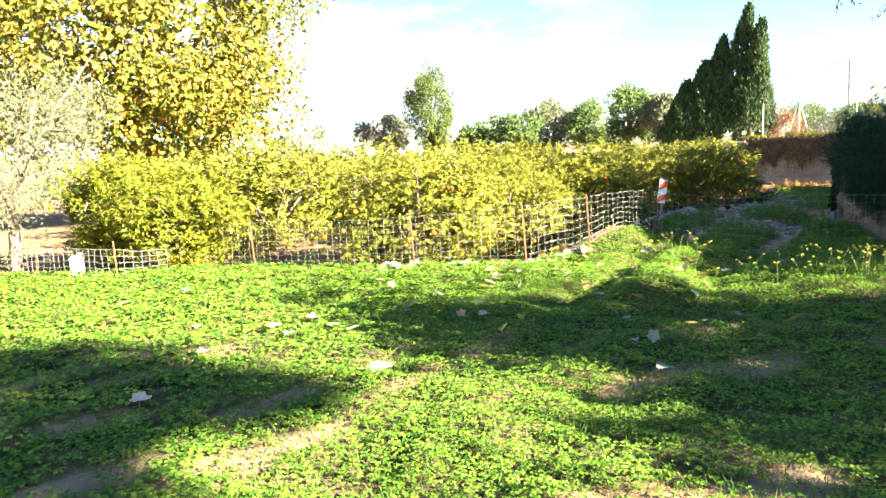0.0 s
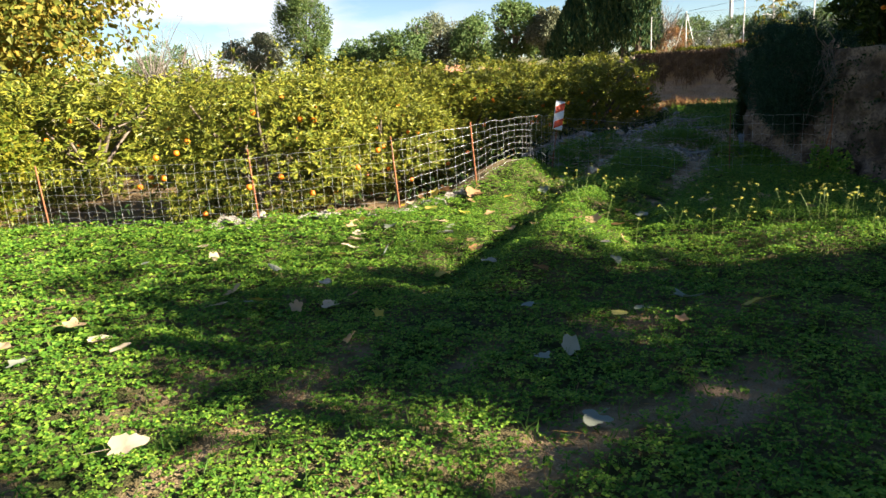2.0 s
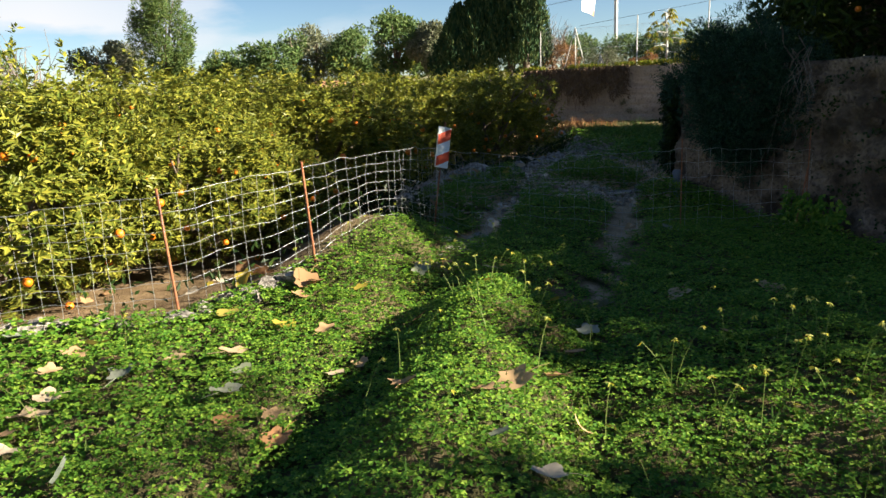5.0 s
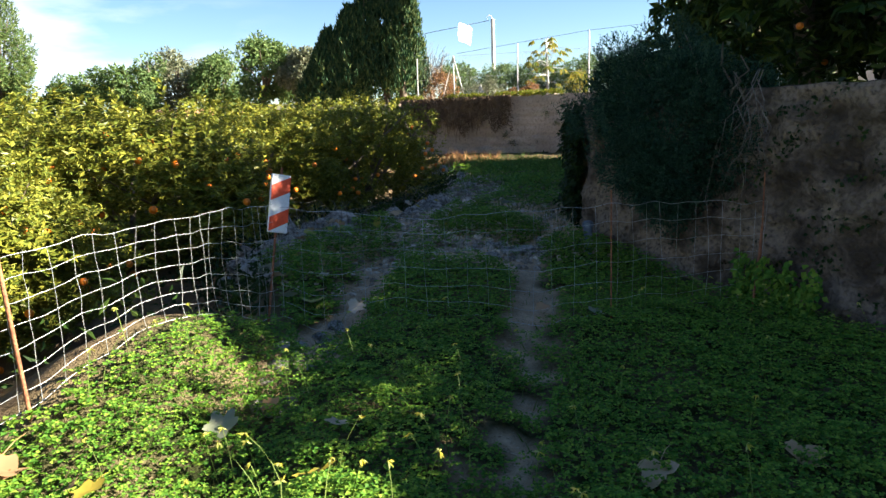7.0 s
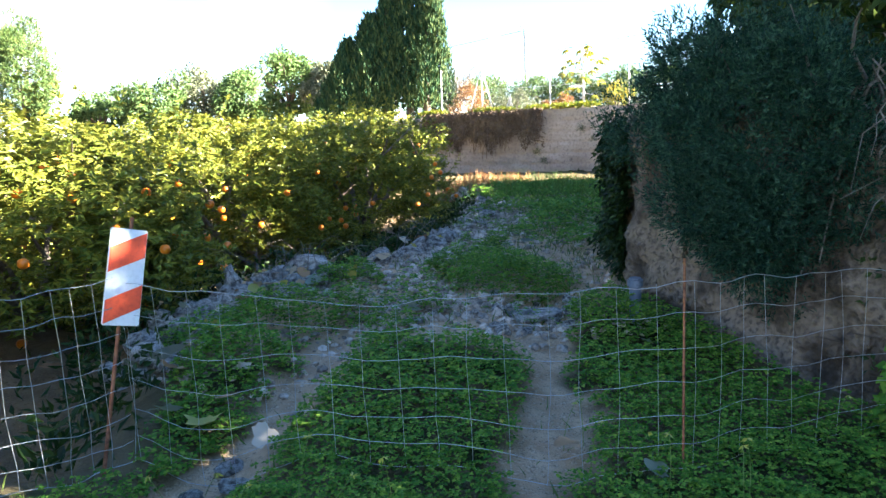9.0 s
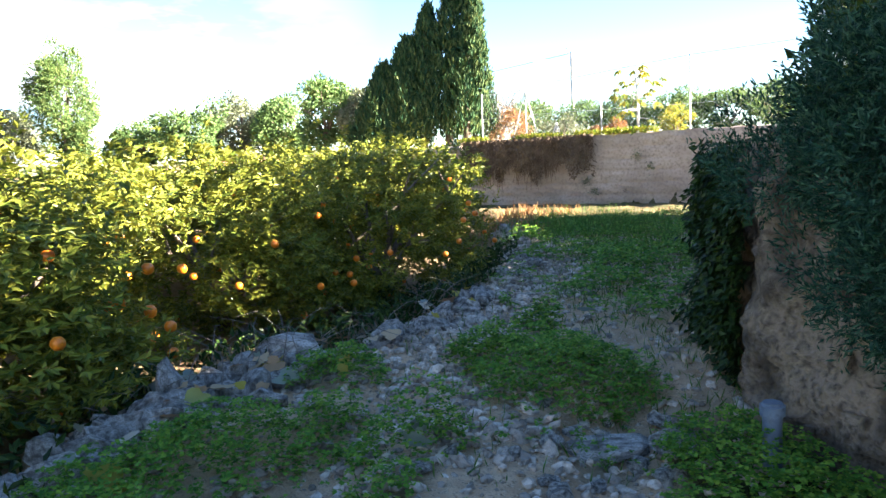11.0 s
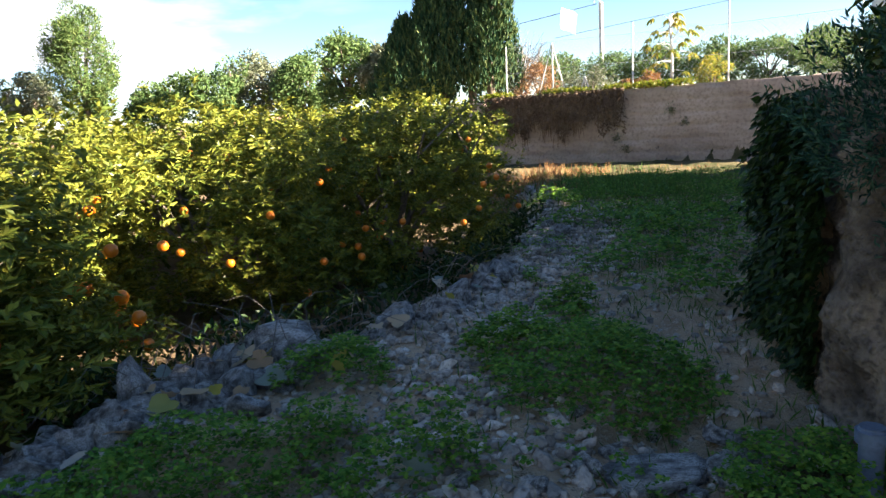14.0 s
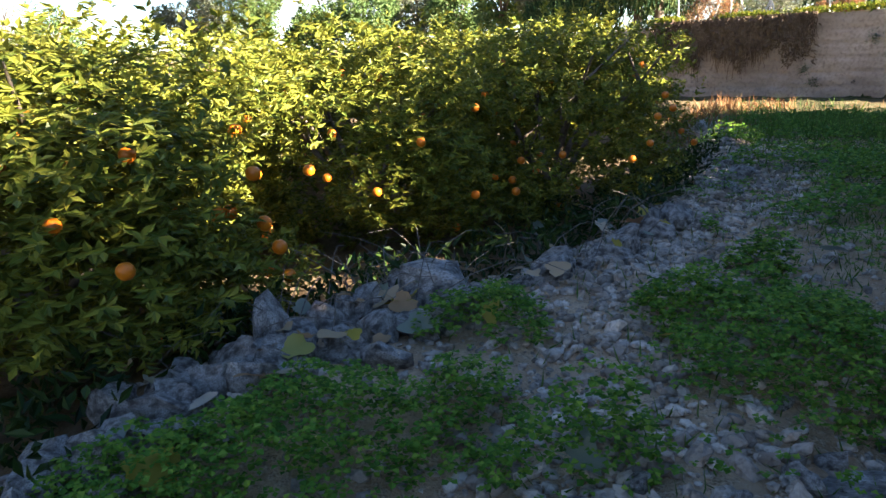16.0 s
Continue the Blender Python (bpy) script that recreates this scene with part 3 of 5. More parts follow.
# many stand out of view, added and sized for the shade they cast
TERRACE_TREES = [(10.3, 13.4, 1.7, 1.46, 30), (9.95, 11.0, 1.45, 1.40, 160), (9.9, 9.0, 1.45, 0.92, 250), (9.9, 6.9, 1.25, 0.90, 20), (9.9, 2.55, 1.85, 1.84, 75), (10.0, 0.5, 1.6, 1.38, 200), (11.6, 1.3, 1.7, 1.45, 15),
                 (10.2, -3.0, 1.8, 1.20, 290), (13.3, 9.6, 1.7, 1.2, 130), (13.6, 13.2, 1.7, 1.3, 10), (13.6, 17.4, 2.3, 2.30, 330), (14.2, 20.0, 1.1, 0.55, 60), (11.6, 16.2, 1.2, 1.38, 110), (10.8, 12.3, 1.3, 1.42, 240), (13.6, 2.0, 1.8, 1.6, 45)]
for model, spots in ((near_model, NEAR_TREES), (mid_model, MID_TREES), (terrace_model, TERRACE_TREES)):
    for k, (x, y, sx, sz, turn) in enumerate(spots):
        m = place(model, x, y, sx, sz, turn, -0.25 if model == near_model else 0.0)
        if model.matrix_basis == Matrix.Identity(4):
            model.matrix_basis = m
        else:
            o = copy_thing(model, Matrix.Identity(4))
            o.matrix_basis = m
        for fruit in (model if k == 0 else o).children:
            if fruit.name.startswith("orange_fruit"):
                fruit.scale.z = sx / sz
# a cluster of fruit hanging low on the side of the first tree
back = near_model.matrix_basis.inverted()
for x, y, z in ((4.15, 17.42, 0.39), (4.33, 17.62, 0.34), (4.40, 17.65, 0.34), (4.60, 17.61, 0.27)):
    part("orange_fruit", ME_FRUIT, near_model, "", Matrix.Translation(back @ Vector((x, y, z))) @ Matrix.Diagonal((1.1, 1.1, 1.95, 1)))
for o in list(scene.objects):
    if o.get("category") == "tree" and o.location.x > 8.5 and o.location.y < 15:
        o["label"], o["group"] = "terrace orange tree with shade put into its leaf colour", "orange trees of the terrace"

lemon = citrus_model(14, 15000, (0.06, 0.09), M_LEMON, 0, 30, 0.36)
lemon.name = "lemon_tree"
lemon.matrix_basis = place(lemon, -4.95, 14.0, 1.35, 1.02, 40)
tagged(lemon, "small yellow-leaved citrus tree beside the fence", "tree", "citrus trees")
o = copy_thing(lemon, Matrix.Identity(4))
o.matrix_basis = place(lemon, -6.6, 15.2, 1.3, 1.1, 200)


# ---- other trees ----
def tall_tree(name, label, seed, x, y, h, r, leaves, leaf, slim, mat, r0, lumps=30, lump_r=0.36, low=0.25, droop=0.1, bark=M_BARK, squash=1.0, limb_count=6):
    rng = np.random.default_rng(seed)
    z = float(height(x, y))
    ob = thing(name, label, "tree", m=Matrix.Translation((x, y, z)))
    half = h * (1 - low) / 2
    v, q = crown(rng, leaves, (r, r, half * squash), lumps, lump_r, leaf, slim, droop)
    part("crown", mesh_of("crown", v + [0, 0, h * low + half], q, mat), ob)
    tv, tq = limbs(rng, (0, 0, -0.3), (0, 0, h * 0.9), r * 0.75, r0, limb_count, 7, 0.35)
    part("trunk", mesh_of("trunk", tv, tq, bark, smooth=True), ob)
    return ob


tall_tree("plane_tree", "tall broad tree with yellowing autumn leaves", 41, -12.0, 28.5, 13.0, 7.3, 40000, (0.17, 0.30), 0.7, M_PLANE, 0.24, 80, 0.29, 0.10)
tall_tree("olive_tree", "silvery grey-green olive tree at the orchard edge", 42, -8.9, 15.4, 4.9, 2.4, 22000, (0.07, 0.12), 0.24, M_OLIVE, 0.11, 44, 0.34, 0.02)
tall_tree("pine_tree", "light green pine far behind the orchard", 43, -2.3, 62.5, 7.6, 2.1, 14000, (0.22, 0.4), 0.22, M_PINE, 0.2, 34, 0.34, 0.05, -0.3)
# two unseen trees added on the terrace to throw shadows over the meadow
tall_tree("carob_tree", "tall unseen tree added to shade the meadow", 56, 12.4, -3.1, 7.6, 1.8, 9000, (0.10, 0.18), 0.5, M_FARTREE, 0.10, 30, 0.36, 0.70, squash=0.85)
tall_tree("carob_tree", "thin-crowned unseen tree added to dapple the meadow", 57, 11.0, 3.3, 5.4, 1.8, 900, (0.10, 0.20), 0.5, M_FARTREE, 0.08, 30, 0.30, 0.60)
FAR_TREES = [("carob_tree", 44, 1.8, 64.0, 3.6, 2.2, M_FARTREE), ("carob_tree", 45, 5.1, 61.0, 4.9, 2.4, M_FARTREE), ("olive_tree", 46, 8.4, 64.0, 6.1, 2.9, M_OLIVE),
             ("carob_tree", 47, 10.6, 60.0, 5.1, 1.9, M_FARTREE), ("carob_tree", 48, 12.4, 54.2, 5.6, 2.1, M_FARTREE), ("olive_tree", 49, 14.4, 51.8, 4.6, 1.5, M_OLIVE),
             ("carob_tree", 50, -6.5, 67.0, 5.6, 3.0, M_OLIVE), ("pine_tree", 51, -9.9, 50.0, 5.9, 2.3, M_PINE), ("carob_tree", 52, -14.0, 60.0, 5.4, 3.2, M_FARTREE),
             ("carob_tree", 53, 17.5, 62.0, 5.0, 2.6, M_FARTREE), ("olive_tree", 54, -20.0, 46.0, 5.0, 2.8, M_OLIVE), ("carob_tree", 55, -24.0, 62.0, 6.0, 3.4, M_FARTREE)]
for kind, seed, x, y, h, r, mat in FAR_TREES:
    label = {"carob_tree": "dense dark green tree beyond the orchard", "olive_tree": "pale grey-green tree beyond the orchard", "pine_tree": "yellowish pine beyond the orchard"}[kind]
    tall_tree(kind, label, seed, x, y, h * 0.86, r, 7000, (0.18, 0.32), 0.5 if mat != M_PINE else 0.25, mat, 0.16, 26, 0.38, 0.10)
HEDGE = [(19.2, 41.5, 2.1), (20.9, 39.9, 2.1), (22.1, 38.2, 1.95), (23.4, 36.7, 2.0), (24.6, 35.2, 1.85), (25.9, 33.4, 2.0), (17.2, 43.2, 1.9), (27.5, 31.0, 2.2), (29.0, 28.6, 2.2)]
for k, (x, y, h) in enumerate(HEDGE):
    tall_tree("citrus_tree", "citrus tree on the terrace behind the wire fence", 60 + k, x, y, h, 1.35, 4500, (0.10, 0.17), 0.45, M_FARTREE, 0.07, 24, 0.36, 0.06)


def cypress(seed, x, y, h, r, lean):
    """A spire of upright sprays in ragged tufts round a straight trunk, its top blown over a little."""
    rng = np.random.default_rng(seed)
    ob = thing("cypress", "tall dark cypress standing above the retaining wall", "tree", "group of cypresses", m=Matrix.Translation((x, y, float(height(x, y)))))
    tufts, each = 760, 18
    t = rng.uniform(0.0, 1.0, tufts) ** 0.9
    prof = r * np.clip((0.85 + 0.75 * t) * (t < 0.24) + (t >= 0.24) * (1.03 - 0.97 * ((t - 0.2) / 0.8) ** 1.35), 0.03, 1.1)
    a = rng.uniform(0, 2 * math.pi, tufts)
    rr = prof * (1 + 0.15 * np.sin(3 * a + 9 * t + seed)) * rng.uniform(0.35, 1.0, tufts) ** 0.5
    C = np.stack([rr * np.cos(a) + lean * t**2, rr * np.sin(a), -0.5 + t * (h - 0.15)], -1)
    C, a, t = np.repeat(C, each, 0), np.repeat(a, each), np.repeat(t, each)
    n = len(C)
    out = np.stack([np.cos(a), np.sin(a), 0 * a], -1)
    P = C + rng.normal(0, 1, (n, 3)) * (np.array([0.065, 0.065, 0.19]) * (1.15 - 0.6 * t)[:, None]) + out * 0.03
    d = 0.35 * out + [0.12 * lean, 0, 1.0] + 0.38 * ball_points(rng, n)
    L = rng.uniform(0.09, 0.24, n)
    v, q = leaf_quads(P, d, out + 0.6 * ball_points(rng, n), L, L * 0.40)
    part("crown", mesh_of("crown", v, q, M_CYPRESS), ob)
    z = np.linspace(-0.3, h * 0.9, 8)
    tv, tq = tubes([(np.stack([lean * (z / h) ** 2 * (z > 0), 0 * z, z], -1), np.linspace(0.16, 0.02, 8))], 7)
    part("trunk", mesh_of("trunk", tv, tq, M_BARK, smooth=True), ob)


for seed, x, y, h, r, lean in ((71, 11.55, 38.3, 3.7, 1.05, 0.3), (72, 12.4, 38.0, 4.7, 1.15, 0.35), (73, 13.1, 37.8, 5.7, 1.1, 0.4), (74, 13.95, 37.4, 7.2, 1.1, 0.65), (75, 14.35, 36.6, 6.3, 0.95, 0.55)):
    cypress(seed, x, y, h, r, lean)


def leaning_olive():
    """A crooked olive on the terrace whose thin branches reach out over the wall."""
    rng = np.random.default_rng(81)
    x, y = 10.1, 14.2
    ob = thing("olive_tree", "crooked olive tree reaching out over the terrace wall", "tree", m=Matrix.Translation((x, y, float(height(x, y)))))
    trunk = np.array([(0, 0, -0.2), (-0.15, 0.05, 0.9), (-0.05, 0.1, 1.6), (-0.35, 0.1, 2.2), (-0.3, 0.2, 2.8), (-0.7, 0.25, 3.3)])
    lines, P, D = [(trunk, np.linspace(0.13, 0.06, 6))], [], []
    for i in range(22):
        st = trunk[3 + i % 3]
        a = rng.uniform(0, 6.28)
        e = np.array([-1.5 + 1.6 * math.cos(a) * rng.uniform(0.4, 1), 0.3 + 1.6 * math.sin(a) * rng.uniform(0.4, 1), rng.uniform(2.8, 4.4)])
        s = np.linspace(0, 1, 7)[:, None]
        p = st + (e - st) * s + rng.normal(0, 0.06, (7, 3)) * s + np.array([0, 0, 0.25]) * np.sin(s * math.pi)
        lines.append((p, np.linspace(0.035, 0.006, 7)))
        for _ in range(7):
            k = int(rng.integers(3, 7))
            e2 = p[k] + rng.normal(0, 0.28, 3) + [-0.05, 0, -0.12]
            tw = p[k] + (e2 - p[k]) * np.linspace(0, 1, 4)[:, None]
            lines.append((tw, np.linspace(0.006, 0.002, 4)))
            f = rng.uniform(0.15, 1.05, 44)[:, None]
            P.append(p[k] + (e2 - p[k]) * f + rng.normal(0, 0.02, (44, 3)))
            D.append(0.8 * unit((e2 - p[k])[None]) + ball_points(rng, 44))
    P, D = np.concatenate(P), np.concatenate(D)
    L = rng.uniform(0.06, 0.10, len(P))
    v, q = tubes(lines, 5)
    part("trunk", mesh_of("trunk", v, q, M_BARK, smooth=True), ob)
    v, q = leaf_quads(P, D, ball_points(rng, len(P)), L, L * 0.22)
    part("crown", mesh_of("crown", v, q, M_OLIVE), ob)


leaning_olive()

# ---- ground cover ----
WALKED = [(0.5, 0.8), (0.9, 3.0), (1.5, 5.0), (2.3, 7.5), (3.5, 9.5), (4.3, 10.8), (5.2, 12.6), (5.3, 13.4)]
PATCHES = [(7.12, 16.18, 0.62, 0.52), (6.85, 16.75, 0.32, 0.27), (5.78, 16.8, 0.33, 0.29), (5.02, 15.85, 0.54, 0.34), (4.45, 15.6, 0.48, 0.32), (5.64, 16.1, 0.22, 0.18), (5.92, 15.62, 0.33, 0.20), (5.98, 15.55, 0.26, 0.16),
           (7.35, 14.4, 0.50, 0.85), (8.1, 18.3, 0.45, 0.28), (4.55, 15.05, 0.38, 0.38), (8.5, 17.2, 0.35, 0.3), (8.9, 18.6, 0.5, 0.45), (8.3, 19.5, 0.35, 0.3), (9.9, 19.6, 0.6, 0.5), (7.7, 17.4, 0.3, 0.25), (9.6, 21.0, 0.5, 0.5), (10.8, 20.8, 0.8, 0.7), (10.2, 23.0, 0.4, 0.5),
           (11.6, 23.4, 0.9, 0.9), (12.6, 25.2, 1.2, 1.2), (13.4, 22.6, 1.0, 0.9)]


def green_share(x, y):
    """How thickly weeds cover the ground, 0 to 1."""
    o = orchard_side(x, y)
    meadow = (1 - step(o, -0.15, 0.05)) * (1 - step(y + 0.5 * waves(x, y, 1.5, 17), 14.7, 15.6)) * (1 - step(x, 7.35, 7.6))
    worn = np.clip(0.85 - 0.62 * step(waves(x, y, 1.6, 19), 0.30, 0.75) * (1 - step(y, 5.5, 9.0)), 0.08, 1)
    left = 0.75 + 0.25 * waves(x, y, 1.1, 23)
    bare, _, _ = soil_weights(x, y)
    g = meadow * worn * np.clip(left + step(y, 7, 10), 0, 1) * (1 - bare * (y < 15.6) * (y > 9.0))
    rough = (y > 15.6) * (y < 26) * (terrace_east(x, y) < -0.1) * (o < -0.1) * step(along(x, y, STONE_TRACK), 0.35, 0.8)
    g = np.maximum(g, 0.75 * rough * step(waves(x, y, 0.9, 53) + 0.6 * waves(x, y, 0.35, 54), -0.25, 0.45) * (x - 0.55 * y > -2.9))
    for a, b, ra, rb in PATCHES:
        e = np.hypot((x - a) / ra, (y - b) / rb) + 0.22 * waves(x, y, 0.5, 29)
        g = np.maximum(g, 1 - step(e, 0.85, 1.1))
    return g


def weed_height(x, y):
    h = 0.05 + 0.03 * waves(x, y, 0.6, 31) + 0.035 * step(y, 8, 11) + 0.03 * step(x, 4.2, 5.5)
    for a, b, ra, rb in PATCHES:
        h = h + 0.15 * np.clip(1 - np.hypot((x - a) / ra, (y - b) / rb) ** 2, 0, 1) * (ra < 0.8)
    return h


def scatter(rng, box, per_m2):
    x0, x1, y0, y1 = box
    n = int((x1 - x0) * (y1 - y0) * per_m2)
    return rng.uniform(x0, x1, n), rng.uniform(y0, y1, n)


def trefoils(rng, x, y, L, lift):
    """Three leaflets at each point, at uneven heights and tilts."""
    z = height(x, y) + lift * rng.uniform(0.25, 1.1, len(x))
    a0 = rng.uniform(0, 2 * math.pi, len(x))
    tilt = 0.35 * ball_points(rng, len(x))
    V = []
    for k in range(3):
        a = a0 + k * 2.094
        d = np.stack([np.cos(a), np.sin(a), rng.uniform(-0.35, 0.25, len(x))], -1)
        v, _ = leaf_quads(np.stack([x, y, z], -1), d, [0, 0, 1.0] + tilt, L, L * 0.95, 0.12, 0.15, 0.62)
        V.append(v)
    V = np.concatenate(V)
    return V, np.arange(len(V)).reshape(-1, 4)


rng = np.random.default_rng(101)
vx, vy = scatter(rng, (-8.0, 7.7, 0.4, 18.8), 2450)
far_x, far_y = scatter(rng, (8.0, 15.0, 17.0, 28.0), 420)
out_x, out_y = scatter(rng, (-18.0, 7.6, -12.0, 13.5), 34)
outer = (out_x < -8.0) | (out_y < 0.4)
far_x, far_y = np.concatenate([far_x, out_x[outer]]), np.concatenate([far_y, out_y[outer]])
vx, vy = np.concatenate([vx, far_x]), np.concatenate([vy, far_y])
dist = along(vx, vy, WALKED)
want = green_share(vx, vy) * np.where((dist < 2.0) & (vy < 13.6), 0.95, np.where(vy > 13.6, 0.75, np.where(dist < 3.2, 0.52, np.where(vy > 13.5, 0.6, np.where((vx < -8.0) | (vy < 0.4), 1.0, 0.19)))))
keep = rng.uniform(0, 1, len(vx)) < want
vx, vy, dist = vx[keep], vy[keep], dist[keep]
L = np.where((dist < 2.0) & (vy < 13.6), 0.0200, np.where((dist < 3.6) & (vy > 13.6), 0.026, np.where(dist < 3.2, 0.028, np.where(vy > 13.5, 0.031, 0.044)))) * rng.uniform(0.7, 1.3, len(vx))
L = np.where(vx > 8.5, 0.05, np.where((vx < -8.0) | (vy < 0.4), 0.12, L))
v, q = trefoils(rng, vx, vy, L, np.maximum(weed_height(vx, vy), 0.02))
thing("clover", "thick low carpet of green sorrel and clover", "weeds", kind="stuff", me=mesh_of("clover", v, q, M_CLOVER))

# grass blades between the clover, thicker where the meadow is worn and on the far track
gx1, gy1 = scatter(rng, (-8.0, 7.6, 0.4, 14.5), 170)
k = (orchard_side(gx1, gy1) < 0.1) & (rng.uniform(0, 1, len(gx1)) < 0.25 + 0.75 * (1 - step(gy1, 5, 10)))
gx2, gy2 = scatter(rng, (9.0, 15.5, 19.5, 29.0), 260)
k2 = rng.uniform(0, 1, len(gx2)) < np.exp(-(((gx2 - 12.2) / 1.5) ** 2) - ((gy2 - 24.0) / 2.6) ** 2)
gx3, gy3 = scatter(rng, (5.5, 12.0, 15.0, 27.0), 230)
k3 = (orchard_side(gx3, gy3) < 0.3) & (terrace_east(gx3, gy3) < -0.05) & (rng.uniform(0, 1, len(gx3)) < 0.2 + 0.8 * step(gx3 - 0.55 * gy3 + 0.5 * waves(gx3, gy3, 0.9, 47), -2.3, -1.5))
bx, by = np.concatenate([gx1[k], gx2[k2], gx3[k3]]), np.concatenate([gy1[k], gy2[k2], gy3[k3]])
bl = np.concatenate([rng.uniform(0.05, 0.12, k.sum()), rng.uniform(0.12, 0.32, k2.sum()), rng.uniform(0.05, 0.13, k3.sum())])
d = np.stack([rng.normal(0, 0.4, len(bx)), rng.normal(0, 0.4, len(bx)), np.ones(len(bx))], -1)
v, q = leaf_quads(np.stack([bx, by, height(bx, by) - 0.01], -1), d, ball_points(rng, len(bx)), bl, 0.006 + 0.03 * bl, 0.05, 0.35, 0.35)
thing("grass", "sparse green grass blades", "grass", kind="stuff", me=mesh_of("grass", v, q, M_GRASS))

# dark leaves added as shade below the orchard trees, along rocks and fence
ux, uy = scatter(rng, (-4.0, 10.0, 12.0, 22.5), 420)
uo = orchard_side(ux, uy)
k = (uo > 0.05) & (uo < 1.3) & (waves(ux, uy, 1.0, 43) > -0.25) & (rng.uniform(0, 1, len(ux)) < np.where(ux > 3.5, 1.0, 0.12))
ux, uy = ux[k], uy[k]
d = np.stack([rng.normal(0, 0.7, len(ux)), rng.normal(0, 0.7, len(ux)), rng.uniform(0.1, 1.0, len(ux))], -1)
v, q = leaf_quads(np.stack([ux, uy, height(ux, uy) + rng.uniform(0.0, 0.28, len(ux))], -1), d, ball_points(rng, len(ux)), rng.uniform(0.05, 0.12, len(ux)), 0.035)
thing("undergrowth", "dark leaf filler added as shade below the orange trees", "weeds", kind="stuff", me=mesh_of("undergrowth", v, q, M_IVY))

# straw on worn ground and dry orange weeds at the foot of the far wall
sx, sy = scatter(rng, (-3.0, 4.0, 1.0, 8.5), 240)
k = rng.uniform(0, 1, len(sx)) < np.clip(waves(sx, sy, 1.6, 19), 0, 1)
sx, sy = sx[k], sy[k]
a = rng.uniform(0, 6.28, len(sx))
v1, q1 = leaf_quads(np.stack([sx, sy, height(sx, sy) + rng.uniform(0.01, 0.04, len(sx))], -1), np.stack([np.cos(a), np.sin(a), rng.uniform(-0.05, 0.2, len(sx))], -1), [0, 0, 1.0] + 0 * np.stack([a, a, a], -1), rng.uniform(0.05, 0.16, len(sx)), 0.005, 0.05, 0.05)
thing("straw", "pale dry straw lying on worn soil", "straw", kind="stuff", me=mesh_of("straw", v1, q1, M_DRYGRASS))
wx, wy, lift = [], [], []
for a, b, ra, rb, tall, count in ((11.9, 27.5, 0.55, 0.35, 0.42, 300), (13.2, 27.6, 0.4, 0.3, 0.30, 120), (10.9, 26.2, 0.5, 0.5, 0.34, 240), (12.6, 29.6, 0.8, 0.5, 0.2, 60), (15.0, 27.0, 0.7, 0.4, 0.15, 40),
                                  (11.3, 24.9, 0.8, 0.8, 0.22, 160), (16.4, 25.4, 0.8, 0.6, 0.15, 40)):
    wx.append(rng.normal(a, ra, count))
    wy.append(rng.normal(b, rb, count))
    lift.append(tall * rng.uniform(0.4, 1.1, count))
wx, wy, lift = np.concatenate(wx), np.concatenate(wy), np.concatenate(lift)
k = terrace_far(wx, wy) < -0.1
lift = lift[k]
wx, wy = wx[k], wy[k]
d = np.stack([rng.normal(0, 0.45, len(wx)), rng.normal(0, 0.45, len(wx)), np.ones(len(wx))], -1)
v, q = leaf_quads(np.stack([wx, wy, height(wx, wy) - 0.02], -1), d, ball_points(rng, len(wx)), lift, 0.02, 0.05, 0.3)
thing("dry_weeds", "dry orange-brown weeds below the retaining wall", "weeds", kind="stuff", me=mesh_of("dry_weeds", v, q, M_DRYGRASS))


# ---- flowering sorrel stalks ----
def stalk_mesh(seed):
    """A thin bent stalk with a nodding cluster of narrow yellow-green buds."""
    rng = np.random.default_rng(seed)
    h = rng.uniform(0.20, 0.32)
    s = np.linspace(0, 1, 5)[:, None]
    lean = rng.normal(0, 0.05, 2)
    pts = np.concatenate([lean * s**2, s * h], 1)
    v, q = tubes([(pts, np.linspace(0.0022, 0.0013, 5))], 3)
    n = 7
    tip = pts[-1]
    a = rng.uniform(0, 6.28, n)
    d = np.stack([np.cos(a), np.sin(a), rng.uniform(-1.2, 0.1, n)], -1)
    bv, bq = leaf_quads(np.repeat(tip[None], n, 0), d, ball_points(rng, n), rng.uniform(0.018, 0.032, n), 0.008, 0.2, 0.1)
    me = mesh_of("sorrel_stalk", np.concatenate([v, bv]), [q, bq + len(v)], M_STEM, M_BUD, index=[0] * len(q) + [1] * len(bq))
    return me


STALKS = [stalk_mesh(200 + i) for i in range(6)]
spots = [(rng.uniform(3.6, 5.6), rng.uniform(7.5, 9.3)) for _ in range(95)] + [(rng.uniform(4.0, 7.2), rng.uniform(8.0, 13.4)) for _ in range(90)]
spots += [(rng.normal(2.6, 0.5), rng.normal(12.5, 0.35)) for _ in range(26)] + [(rng.normal(3.4, 0.4), rng.normal(10.6, 0.7)) for _ in range(34)] + [(rng.uniform(-3, 2.5), rng.uniform(7, 11.5)) for _ in range(22)]
for i, (x, y) in enumerate(spots):
    if orchard_side(np.array([x]), np.array([y]))[0] > -0.05:
        continue
    thing("sorrel_stalk", "thin sorrel stalk with nodding yellow-green buds", "wildflower", "flowering sorrel stalks",
          m=pose(x, y, float(height(x, y)) + 0.01, rng.normal(0, 6), rng.normal(0, 6), rng.uniform(0, 360)), me=STALKS[i % 6])


